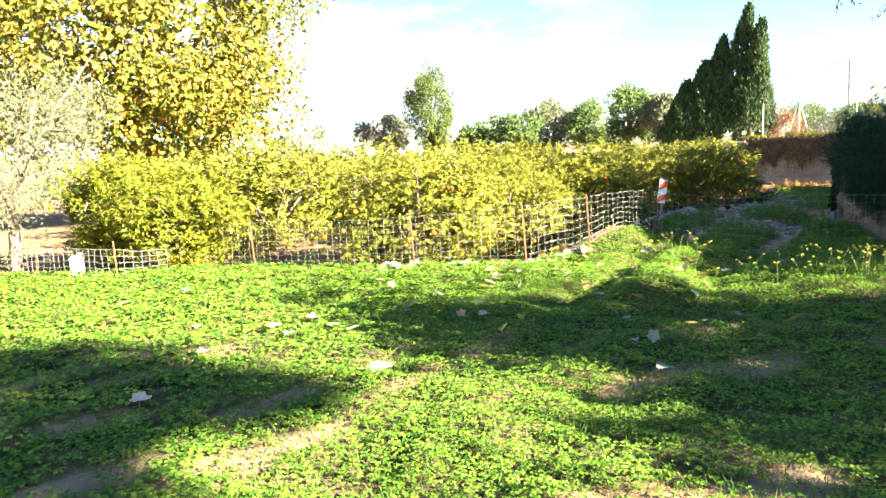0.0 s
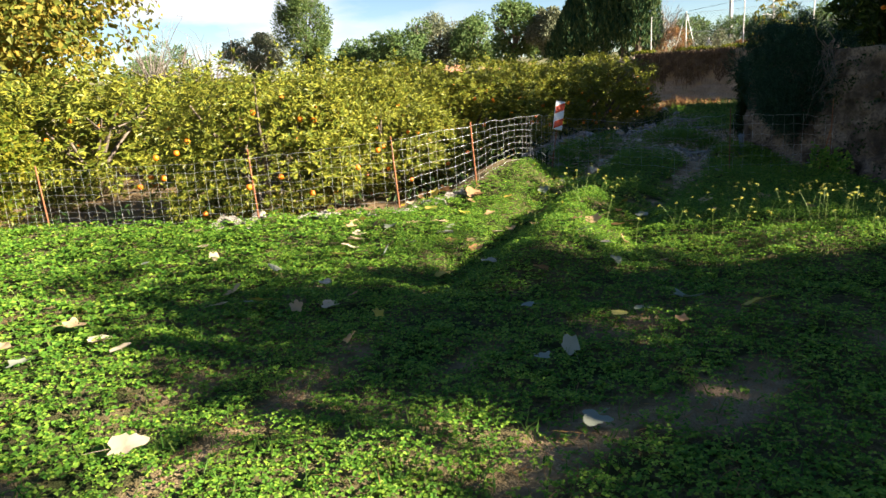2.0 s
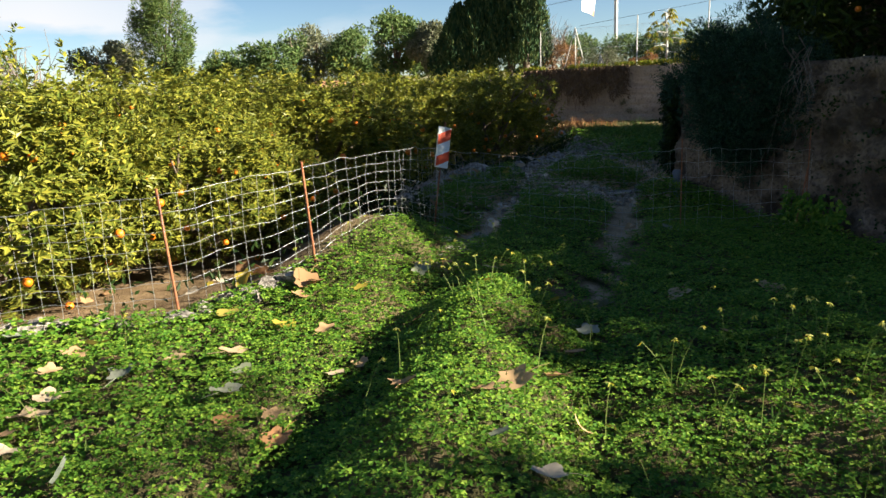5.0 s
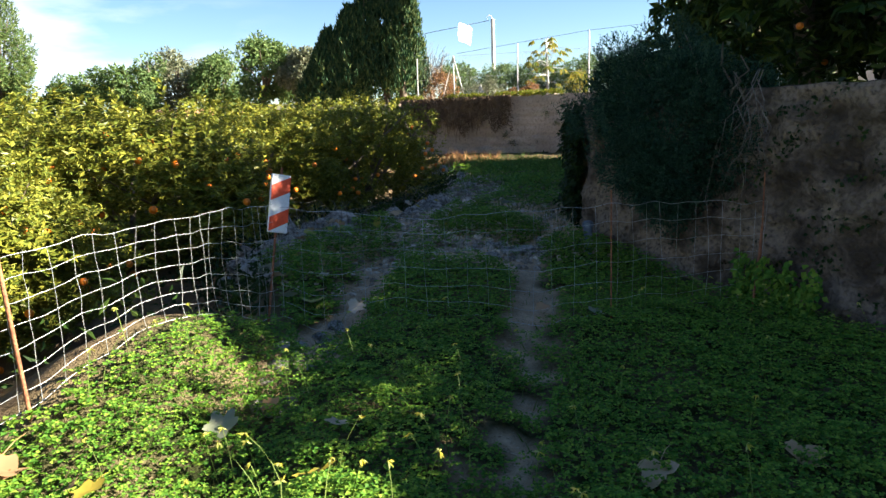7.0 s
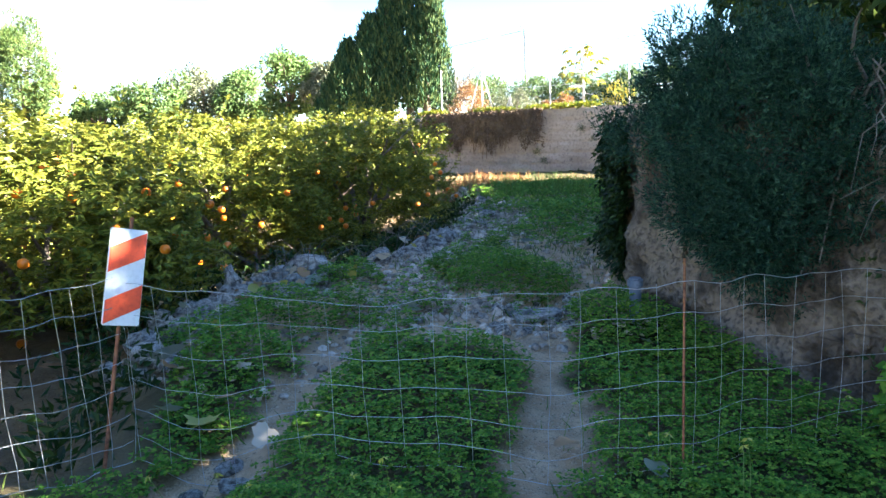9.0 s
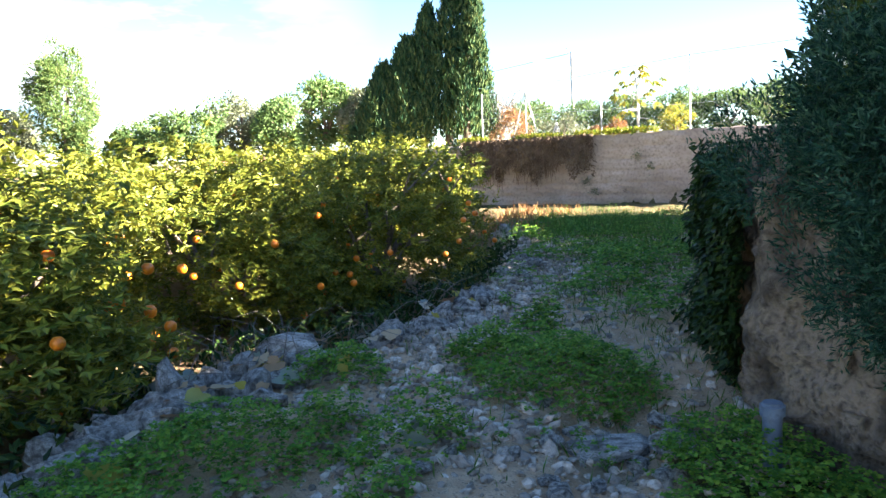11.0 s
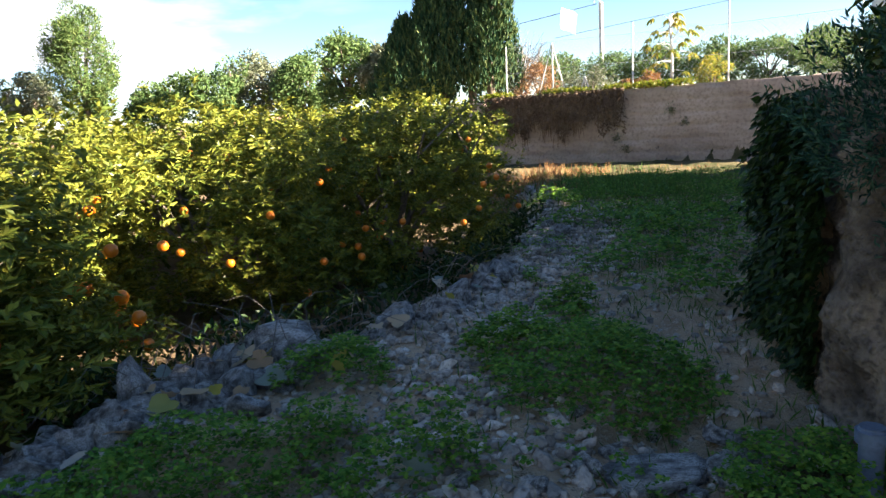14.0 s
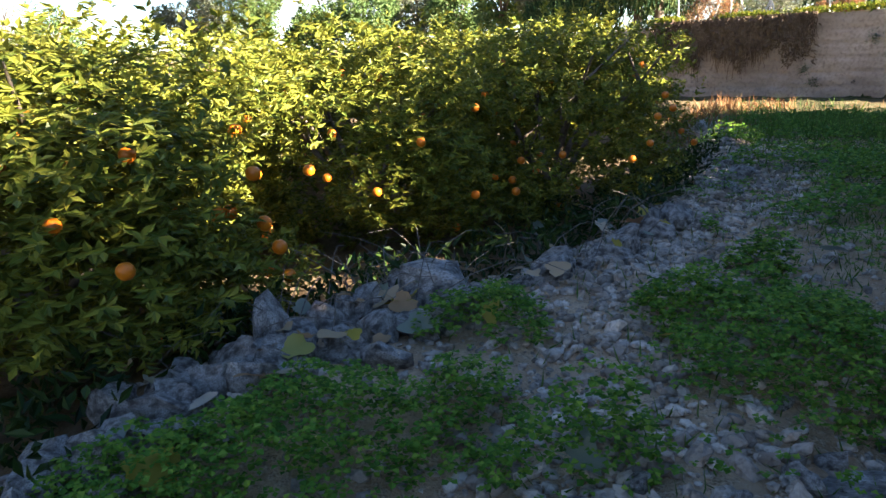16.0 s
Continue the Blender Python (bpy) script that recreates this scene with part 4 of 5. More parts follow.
# ---- stones ----
def stone_mesh(seed, sub=2, rough=0.25, mat=M_ROCK):
    bm = bmesh.new()
    bmesh.ops.create_icosphere(bm, subdivisions=sub, radius=1.0)
    rng = np.random.default_rng(seed)
    cuts = [(Vector(u), rng.uniform(0.50, 0.84)) for u in ball_points(rng, 12)]
    for v in bm.verts:
        for u, r in cuts:
            over = v.co.dot(u) - r
            if over > 0:
                v.co -= u * over
        v.co *= 1 + rough * 0.9 * noise.noise(v.co * 2.1 + Vector((seed, 0, 0)))
    me = bpy.data.meshes.new("rock")
    bm.to_mesh(me)
    bm.free()
    me.materials.append(mat)
    return me


ROCKS = [stone_mesh(300 + i) for i in range(7)]


def rock(x, y, sx, sy, sz, turn, sink=0.35, label="grey limestone rock at the orchard edge", group="rocks along the orchard edge", tilt=0.0):
    m = Matrix.Translation((x, y, float(height(x, y)) + sz * (1 - 2 * sink) * 0.8)) @ Euler((radians(tilt), radians(tilt * 0.6), radians(turn))).to_matrix().to_4x4() @ Matrix.Diagonal((sx, sy, sz, 1))
    thing("rock", label, "rock", group, m=m, me=ROCKS[int(turn) % 7])


rock(5.55, 17.3, 0.38, 0.24, 0.19, 25, 0.25, "large pale lichen-spotted boulder")
rock(4.72, 16.75, 0.17, 0.13, 0.22, 64, 0.2, "upright pale pointed rock")
rock(7.55, 18.75, 0.17, 0.15, 0.16, 100, 0.3, "rounded grey-blue rock beside the track")
rock(7.28, 18.5, 0.14, 0.12, 0.17, 211, 0.3, "split reddish-grey rock beside the track")
rock(6.85, 15.35, 0.36, 0.20, 0.07, 170, 0.3, "flat pale slab in the track", "flat slabs")
rock(7.25, 15.2, 0.24, 0.16, 0.06, 40, 0.3, "flat pale slab in the track", "flat slabs")
for x, y, s in ((10.35, 24.7, 0.13), (10.6, 25.0, 0.16), (10.2, 24.3, 0.11), (10.75, 25.4, 0.12), (10.45, 25.2, 0.10)):
    rock(x, y, s * 1.2, s, s * 1.1, 40 + 97 * x, 0.25, "pale stone heaped at the end of the track", "pale stones at the end of the track")
line = np.array(ROCK_LINE, float)
for i in range(110):
    t = rng.uniform(0, 3.0) if i < 50 else rng.uniform(0, 4.6) if i < 98 else rng.uniform(4.6, 6.2)
    a = int(t)
    p = line[a] + (line[a + 1] - line[a]) * (t - a) + rng.normal(0, 0.15, 2) + [0.08, -0.12]
    s = rng.uniform(0.06, 0.17)
    rock(p[0], p[1], s * rng.uniform(0.9, 1.4), s * rng.uniform(0.7, 1.1), s * rng.uniform(0.6, 1.0), rng.uniform(0, 360), 0.28, tilt=rng.normal(0, 18))
for i in range(34):
    x = rng.uniform(-0.9, 2.2)
    y = np.interp(x, [-0.8, 0.3, 1.4, 2.4], [11.85, 11.75, 11.6, 12.05]) + rng.normal(0, 0.09)
    s = rng.uniform(0.05, 0.12)
    rock(x, y, s * rng.uniform(1.0, 1.7), s, s * rng.uniform(0.5, 0.8), rng.uniform(0, 360), 0.3, "small pale stone at the foot of the fence", "stones along the fence")
for i in range(26):
    x, y = rng.normal(6.9, 0.5), rng.normal(15.3, 0.22)
    s = rng.uniform(0.03, 0.075)
    rock(x, y, s * 1.3, s, s * 0.8, rng.uniform(0, 360), 0.3, "loose pale stone on the track", "loose stones on the track")
for i in range(22):
    t = rng.uniform(0, 1)
    x, y = 3.3 + 1.4 * t + rng.normal(0, 0.12), 11.9 + 2.4 * t + rng.normal(0, 0.12)
    s = rng.uniform(0.03, 0.08)
    rock(x, y, s * 1.3, s, s * 0.7, rng.uniform(0, 360), 0.3, "loose pale stone in the rut", "loose stones on the track")


def pebbles(name, label, rng, x, y, size, mat):
    """Worn angular stones, each a dented lump of its own."""
    n = len(x)
    bm = bmesh.new()
    bmesh.ops.create_icosphere(bm, subdivisions=1, radius=1.0)
    ball = np.array([v.co[:] for v in bm.verts])
    f = np.array([[v.index for v in p.verts] for p in bm.faces])
    bm.free()
    v = ball[None] * rng.uniform(0.72, 1.12, (n, len(ball), 1)) * np.stack([size * rng.uniform(0.8, 1.5, n), size * rng.uniform(0.6, 1.1, n), size * rng.uniform(0.45, 0.8, n)], -1)[:, None]
    a, b = rng.uniform(0, 6.28, n), rng.normal(0, 0.35, n)
    ca, sa, cb, sb = np.cos(a), np.sin(a), np.cos(b), np.sin(b)
    vx, vz = v[..., 0] * cb[:, None] - v[..., 2] * sb[:, None], v[..., 0] * sb[:, None] + v[..., 2] * cb[:, None]
    X, Y = vx * ca[:, None] - v[..., 1] * sa[:, None], vx * sa[:, None] + v[..., 1] * ca[:, None]
    V = np.stack([X + x[:, None], Y + y[:, None], vz + (height(x, y) + size * 0.2)[:, None]], -1)
    F = (f[None] + len(ball) * np.arange(n)[:, None, None]).reshape(-1, 3)
    thing(name, label, "gravel", kind="stuff", me=mesh_of(name, V, F, mat))


px, py = scatter(rng, (4.0, 12.5, 14.6, 27.0), 560)
g = np.exp(-((along(px, py, STONE_TRACK) / 0.55) ** 2)) + 0.35 * np.exp(-((np.hypot(px - 6.9, py - 15.3) / 0.6) ** 2)) + 0.18 * np.exp(-((along(px, py, ROCK_LINE) / 0.35) ** 2)) + 0.13
k = (rng.uniform(0, 1, len(px)) < g) & (orchard_side(px, py) < 0.45) & (terrace_east(px, py) < -0.05)
px, py = px[k], py[k]
pebbles("gravel", "grey limestone gravel spread over the track", rng, px, py, np.minimum(rng.gamma(2.2, 0.0085, len(px)) + 0.008, 0.055), M_GRAVEL)


# ---- fallen leaves ----
def fallen_leaf(seed, lobes):
    """A broad curled leaf, thin but bent, with a stalk."""
    rng = np.random.default_rng(seed)
    n = 22
    a = np.linspace(0, 2 * math.pi, n, endpoint=False)
    r = (0.78 + 0.13 * np.cos(lobes * a) + 0.06 * rng.normal(size=n)) * (1 - 0.25 * np.exp(-((a - math.pi) ** 2) / 0.2))
    rim = np.stack([r * np.cos(a), 0.82 * r * np.sin(a)], -1)
    curl = rng.uniform(0.15, 0.5)
    bend = lambda p: np.concatenate([p, (curl * (p[:, 1:2] ** 2) + 0.25 * curl * p[:, 0:1] ** 2 + 0.06 * np.sin(5 * p[:, 0:1] + seed))], 1)
    V = np.concatenate([bend(np.zeros((1, 2))), bend(rim * 0.55), bend(rim)])
    i = np.arange(n)
    j = (i + 1) % n
    F = [np.stack([0 * i, 1 + i, 1 + j], -1), np.stack([1 + i, 1 + n + i, 1 + n + j, 1 + j], -1)]
    sv, sq = tubes([([(-0.55, 0, 0.02), (-1.1, 0.05, 0.05), (-1.5, 0.15, 0.0)], [0.02, 0.016, 0.012])], 3)
    return np.concatenate([V, sv]), [F[0], np.concatenate([F[1], sq + len(V)])]


LEAF_SETS = []
for mat, name in ((M_FALLEN, "brown"), (M_FALLEN_Y, "yellow"), (M_FALLEN_G, "pale")):
    LEAF_SETS.append([mesh_of("fallen_leaf", *fallen_leaf(400 + i, 5 if i % 2 else 3), mat, smooth=True) for i in range(4)])
LEAF_LABEL = ("dry curled brown leaf lying on the weeds", "yellow fallen leaf lying on the ground", "pale grey-green fallen leaf on the ground")


def drop_leaf(x, y, size, kind, lift=0.05, tilt=12):
    thing("fallen_leaf", LEAF_LABEL[kind], "leaf", "fallen leaves", me=LEAF_SETS[kind][int(rng.integers(0, 4))],
          m=pose(x, y, float(height(x, y)) + lift, rng.normal(0, tilt), rng.normal(0, tilt), rng.uniform(0, 360)) @ Matrix.Scale(size, 4))


MEADOW_LEAVES = [(2.94, 7.25, 0.14, 2), (2.41, 7.06, 0.08, 1), (2.58, 7.11, 0.07, 2), (2.19, 8.06, 0.09, 0), (2.82, 8.49, 0.09, 0), (3.18, 8.99, 0.08, 0), (2.77, 8.06, 0.07, 2), (2.37, 11.72, 0.1, 0), (0.75, 9.69, 0.09, 0), (1.09, 9.33, 0.09, 2), (0.11, 9.17, 0.09, 2), (0.13, 8.02, 0.12, 1), (0.77, 7.04, 0.06, 0), (1.78, 6.48, 0.06, 2), (1.94, 7.46, 0.06, 2), (2.71, 6.83, 0.06, 0), (0.95, 7.44, 0.06, 1), (0.39, 7.90, 0.07, 0), (-0.48, 9.65, 0.08, 0), (-1.09, 9.61, 0.07, 2), (1.98, 6.63, 0.08, 2), (1.91, 12.06, 0.07, 1)]
MOUND_LEAVES = [(2.29, 11.79, 0.15, 0), (2.23, 11.56, 0.1, 0), (1.99, 12.07, 0.11, 0), (1.84, 12.02, 0.11, 1), (1.82, 13.79, 0.13, 0), (2.31, 10.76, 0.09, 0), (2.87, 14.94, 0.09, 1), (3.22, 11.88, 0.12, 2), (3.48, 12.06, 0.08, 0), (3.45, 11.06, 0.11, 1), (3.81, 10.64, 0.08, 1), (4.22, 10.71, 0.09, 2), (3.84, 10.21, 0.1, 2), (3.58, 9.87, 0.09, 0), (3.28, 9.44, 0.1, 0), (3.67, 11.52, 0.07, 0), (2.95, 10.86, 0.08, 0), (2.65, 11.46, 0.09, 1), (3.55, 10.11, 0.06, 0), (2.23, 14.96, 0.07, 0)]
RUT_LEAVES = [(4.48, 15.62, 0.15, 1), (4.14, 15.26, 0.15, 2), (4.16, 14.90, 0.11, 0), (4.27, 14.14, 0.15, 1), (4.11, 14.31, 0.1, 2), (4.41, 14.42, 0.09, 0), (4.53, 13.85, 0.1, 0), (5.97, 12.66, 0.08, 2), (7.19, 14.29, 0.06, 2), (3.93, 15.69, 0.1, 2), (5.85, 13.19, 0.09, 0), (3.33, 16.24, 0.1, 0), (5.98, 15.68, 0.08, 2), (4.55, 14.80, 0.08, 0)]
ROCK_LEAVES = [(4.87, 16.45, 0.12, 1), (4.70, 16.48, 0.12, 0), (4.83, 16.22, 0.12, 0), (5.44, 16.73, 0.15, 2), (5.79, 17.22, 0.14, 2), (5.33, 17.04, 0.13, 1), (6.69, 19.68, 0.11, 2), (6.28, 17.35, 0.11, 0), (6.56, 16.40, 0.06, 1), (5.91, 15.51, 0.11, 2), (7.95, 17.35, 0.1, 2), (4.34, 15.92, 0.11, 2), (6.12, 17.34, 0.08, 0), (6.14, 18.70, 0.09, 0), (4.53, 16.12, 0.09, 0)]
for x, y, s, kind in MEADOW_LEAVES + MOUND_LEAVES + RUT_LEAVES + ROCK_LEAVES:
    drop_leaf(x, y, s * 0.95, kind, 0.09 if y < 14 else 0.10, 20)
for i in range(90):
    x, y = rng.uniform(-4.5, 5.5), rng.uniform(2.0, 11.3)
    if i % 3 == 0:
        x, y = rng.uniform(0.3, 3.0), rng.uniform(9.5, 12.0)
    if orchard_side(np.array([x]), np.array([y]))[0] > -0.1:
        continue
    drop_leaf(x, y, rng.uniform(0.05, 0.12), int(rng.choice([0, 0, 0, 1, 2])), 0.075)
for i in range(60):
    x, y = rng.uniform(-6, 2.2), rng.uniform(12.2, 15.5)
    if orchard_side(np.array([x]), np.array([y]))[0] > 0.1:
        drop_leaf(x, y, rng.uniform(0.05, 0.1), int(rng.choice([0, 0, 1])), 0.02)
for i in range(40):
    t = rng.uniform(0, 4.9)
    p = line[int(t)] + (line[int(t) + 1] - line[int(t)]) * (t % 1) + rng.normal(0, 0.25, 2)
    drop_leaf(p[0], p[1], rng.uniform(0.05, 0.11), int(rng.choice([0, 0, 1, 2])), 0.12, 30)


# ---- wire fences ----
def fence(name, label, line, tops, step_m, rows, wire_r, posts, seed, group, post_r=0.011):
    """Livestock netting: line wires that follow the tops and the ground, upright stays, thin rusty posts."""
    rng = np.random.default_rng(seed)
    pts = np.array(line, float)
    cum = np.concatenate([[0], np.cumsum(np.linalg.norm(np.diff(pts, axis=0), axis=1))])
    ob = thing(name, label, "fence", group)
    n = int(cum[-1] / step_m)
    s = np.linspace(0, cum[-1], n * 2 + 1)
    x, y = np.interp(s, cum, pts[:, 0]), np.interp(s, cum, pts[:, 1])
    x, y = x + 0.012 * waves(s, 0 * s, 0.8, seed), y + 0.02 * waves(s, 0 * s + 2, 0.9, seed + 1)
    top = np.interp(s, cum, tops) + 0.012 * waves(s, 0 * s + 5, 0.7, seed + 2)
    low = height(x, y) + 0.04
    for r in rows:
        z = low + (top - low) * r + 0.008 * waves(s, 0 * s + 9 * r, 0.5, seed + 3)
        v, q = tubes([(np.stack([x, y, z], -1), wire_r * (1.25 if r in (0.0, 1.0) else 1.0))], 4)
        part("line_wire", mesh_of("line_wire", v, q, M_WIRE, smooth=True), ob)
    for k in range(0, len(s), 2):
        h = np.array(rows)
        bow = rng.normal(0, 0.012) * np.sin(h * math.pi)
        p = np.stack([x[k] + bow + rng.normal(0, 0.003, len(h)), y[k] + 0.02 * rng.normal() * h, low[k] + (top[k] - low[k]) * h], -1)
        v, q = tubes([(p, wire_r * 0.9)], 4)
        part("stay_wire", mesh_of("stay_wire", v, q, M_WIRE, smooth=True), ob)
    for px, py, pz, lx, ly in posts:
        g = float(height(px, py))
        t = np.linspace(0, 1, 5)[:, None]
        p = np.array([px, py, g - 0.2]) + t * np.array([lx, ly, pz - g + 0.2])
        v, q = tubes([(p, post_r)], 6)
        part("post", mesh_of("post", v, q, M_RUST, smooth=True), ob, "thin rusty steel post")
    return ob


ROWS_MAIN = [0.0, 0.12, 0.25, 0.40, 0.55, 0.70, 0.85, 1.0]
fence("wire_fence", "sagging galvanised wire netting fence along the orchard", FENCE, [0.42, 0.42, 0.44, 0.48, 0.56, 0.64, 0.67, 0.60], 0.125, ROWS_MAIN, 0.0014,
      [(-3.05, 12.58, 0.5, -0.05, 0), (-0.35, 11.93, 0.56, -0.05, 0.02), (1.38, 11.75, 0.6, -0.06, 0.03), (2.42, 12.2, 0.68, -0.05, 0.02)], 501, "wire fences")
fence("wire_fence", "thin low wire netting slung across the track", [(3.95, 13.8), (5.0, 13.25), (6.14, 12.7), (7.72, 12.72)], [0.56, 0.44, 0.50, 0.38], 0.15, [0.0, 0.14, 0.30, 0.48, 0.66, 0.84, 1.0], 0.0012,
      [(6.14, 12.7, 0.60, 0.0, 0.0), (7.66, 12.7, 0.62, 0.02, 0.0)], 507, "wire fences", 0.0058)
fence("wire_fence", "low collapsed wire netting beside the lemon trees", [(-7.2, 12.9), (-6.2, 12.5), (-5.2, 12.2), (-4.5, 12.5)], [0.05, 0.15, 0.1, 0.05], 0.13, [0.0, 0.25, 0.5, 0.75, 1.0], 0.003,
      [(-6.9, 12.8, 0.2, 0.02, 0), (-5.2, 12.2, 0.25, -0.03, 0)], 511, "wire fences")

brace = thing("fence_brace", "thin rusty brace leaning on the wall post", "brace")
v, q = tubes([([(7.30, 12.45, -0.48), (7.50, 12.58, -0.12), (7.66, 12.69, 0.2)], 0.009)], 6)
part("rod", mesh_of("rod", v, q, M_RUST, smooth=True), brace)


# ---- striped marker panel ----
def box_mesh(name, sx, sy, sz, mat, bevel=0.004):
    bm = bmesh.new()
    bmesh.ops.create_cube(bm, size=1.0)
    for w in bm.verts:
        w.co = Vector((w.co.x * sx, w.co.y * sy, w.co.z * sz))
    if bevel:
        bmesh.ops.bevel(bm, geom=bm.edges[:], offset=bevel, segments=2, affect="EDGES")
    me = bpy.data.meshes.new(name)
    bm.to_mesh(me)
    bm.free()
    me.materials.append(mat)
    return me


def stripe_mesh(w, z0, z1, rise, thick):
    """A slanting band across a panel of width w."""
    a = w / 2
    V = [(-a, 0, z0), (a, 0, z0 + rise), (a, 0, z1 + rise), (-a, 0, z1)]
    V = [(x, -thick / 2, z) for x, _, z in V] + [(x, thick / 2, z) for x, _, z in V]
    F = [[0, 1, 2, 3], [7, 6, 5, 4], [0, 4, 5, 1], [1, 5, 6, 2], [2, 6, 7, 3], [3, 7, 4, 0]]
    return mesh_of("stripe", V, np.array(F), M_RED)


sign = thing("marker_panel", "red and white striped marker panel on a thin post", "road sign", m=pose(3.99, 13.82, 0.59, -6, 13, 14))
part("panel", box_mesh("panel", 0.155, 0.022, 0.43, M_WHITE), sign)
part("stripe", stripe_mesh(0.149, 0.018, 0.129, 0.075, 0.004), sign, "red slanting stripe", pose(0, -0.012, 0))
part("stripe", stripe_mesh(0.149, -0.208, -0.105, 0.075, 0.004), sign, "red slanting stripe", pose(0, -0.012, 0))
v, q = tubes([([(0, 0.02, -0.98), (0, 0.02, -0.2), (0.012, 0.02, 0.27)], 0.009)], 6)
part("post", mesh_of("post", v, q, M_RUST, smooth=True), sign, "thin rusty steel post")


# ---- rosemary over the wall ----
def rosemary():
    rng = np.random.default_rng(601)
    c = np.array([7.92, 14.05, 0.92])
    ob = thing("rosemary_bush", "large dark rosemary bush hanging over the terrace wall", "bush", m=Matrix.Translation(c))
    n, k, each = 17000, 95, 6
    u = ball_points(rng, k) * rng.uniform(0.50, 0.88, (k, 1))
    low = step(-u[:, 2], -0.25, 0.65)
    u[:, 1] *= 1 - 0.70 * low
    u[:, 1] -= 0.20 * low
    u[:, 0] -= 0.15 * (1 - low)
    rad = rng.uniform(0.17, 0.28, k)
    j = rng.integers(0, k, n)
    b = ball_points(rng, n)
    p = u[j] + b * (rad[j] * rng.uniform(0.5, 1.0, n) ** 0.3)[:, None]
    out = unit(0.5 * unit(p) + 0.8 * b)
    d = unit(0.9 * out + 0.35 * ball_points(rng, n) + [0, 0, 0.45])
    # sprigs set all round with short needles
    p = np.repeat(p * [0.72, 1.24, 1.00], each, 0) + np.repeat(d, each, 0) * (np.tile(np.linspace(0, 1, each), n) * np.repeat(rng.uniform(0.05, 0.11, n), each))[:, None]
    d = unit(np.repeat(d, each, 0) + 0.9 * ball_points(rng, n * each))
    L = rng.uniform(0.024, 0.050, n * each)
    v, q = leaf_quads(p, d, ball_points(rng, n * each), L, 0.006 + 0.12 * L, 0.1, 0.15)
    part("foliage", mesh_of("foliage", v, q, M_ROSEMARY), ob)
    lines = []
    for i in range(24):
        a = np.array([rng.uniform(0.0, 0.35), rng.uniform(-0.8, 0.7), rng.uniform(0.0, 0.4)])
        e = np.array([rng.uniform(-0.45, 0.1), a[1] * 0.8 - rng.uniform(0, 0.5), rng.uniform(-0.8, 0.9)])
        s = np.linspace(0, 1, 5)[:, None]
        lines.append((a + (e - a) * s + rng.normal(0, 0.03, (5, 3)), np.linspace(0.016, 0.005, 5)))
    for i in range(16):
        a = np.array([-0.22, -1.15 + rng.uniform(-0.15, 0.2), rng.uniform(0.1, 0.55)])
        e = a + [rng.uniform(-0.25, 0.05), rng.uniform(-0.3, 0.2), -rng.uniform(0.3, 0.7)]
        s = np.linspace(0, 1, 5)[:, None]
        lines.append((a + (e - a) * s + rng.normal(0, 0.03, (5, 3)), np.linspace(0.005, 0.002, 5)))
    v, q = tubes(lines, 4)
    part("branch", mesh_of("branch", v, q, M_DRYWOOD, smooth=True), ob, "grey bare twigs")


rosemary()


def ivy(seed, name, label, n, box, leaf, mat):
    """Leaves hanging in tongues over an upright surface; box: start and end of its foot, low and high z, depth."""
    rng = np.random.default_rng(seed)
    (ax, ay), (bx, by), z0, z1, deep = box
    ob = thing(name, label, "plant")
    t = rng.uniform(0, 1, n)
    z = z0 + (z1 - z0) * rng.uniform(0, 1, n) ** 0.8
    nx, ny = by - ay, -(bx - ax)
    ln = math.hypot(nx, ny)
    off = deep * (0.4 + 0.35 * waves(t * 3, z * 2, 1.0, seed)) * rng.uniform(0.2, 1.0, n)
    P = np.stack([ax + (bx - ax) * t - nx / ln * off, ay + (by - ay) * t - ny / ln * off, z + 0.12 * waves(t * 4, t, 0.8, seed + 1)], -1)
    d = np.stack([rng.normal(-nx / ln, 0.6, n), rng.normal(-ny / ln, 0.6, n), rng.normal(-0.7, 0.4, n)], -1)
    L = rng.uniform(*leaf, n)
    up = np.array([-nx / ln, -ny / ln, 0.6]) + 0.5 * ball_points(rng, n)
    tongues = max(1, round(ln / 0.35)) if n > 1000 else 1
    which = np.clip((t + 0.06 * (z - z0) * np.sin(7 * z)) * tongues, 0, tongues - 0.01).astype(int)
    for i in range(tongues):
        k = which == i
        v, q = leaf_quads(P[k], d[k], up[k], L[k], L[k] * 0.8, 0.12, 0.15, 0.4)
        part("hanging_shoot", mesh_of("hanging_shoot", v, q, mat), ob)
    return ob


# stones standing out of the wall face
n = 900
ws, wz = rng.uniform(3.5, 15.0, n), rng.uniform(-0.5, 1.25, n)
wk = waves(ws, wz * 2, 1.4, 91) > -0.1
ws, wz = ws[wk], wz[wk]
wsz = rng.gamma(3.0, 0.010, len(ws)) + 0.012
box = np.array([[-1, -1, -1], [1, -1, -1], [1, 1, -1], [-1, 1, -1], [-1, -1, 1], [1, -1, 1], [1, 1, 1], [-1, 1, 1]], float)
V = box[None] * rng.uniform(0.55, 1.0, (len(ws), 8, 3)) * (wsz[:, None, None] * np.array([0.45, 1.3, 0.8]))
V = V + np.stack([7.73 + 0.32 * (wz + 0.75) / 2.05, ws, wz], -1)[:, None]
F = (np.array([[0, 3, 2, 1], [4, 5, 6, 7], [0, 1, 5, 4], [1, 2, 6, 5], [2, 3, 7, 6], [3, 0, 4, 7]])[None] + 8 * np.arange(len(ws))[:, None, None]).reshape(-1, 4)
thing("wall_stones", "rough stones standing out of the terrace wall", "stones", kind="stuff", me=mesh_of("wall_stones", V, F, M_RUBBLE))

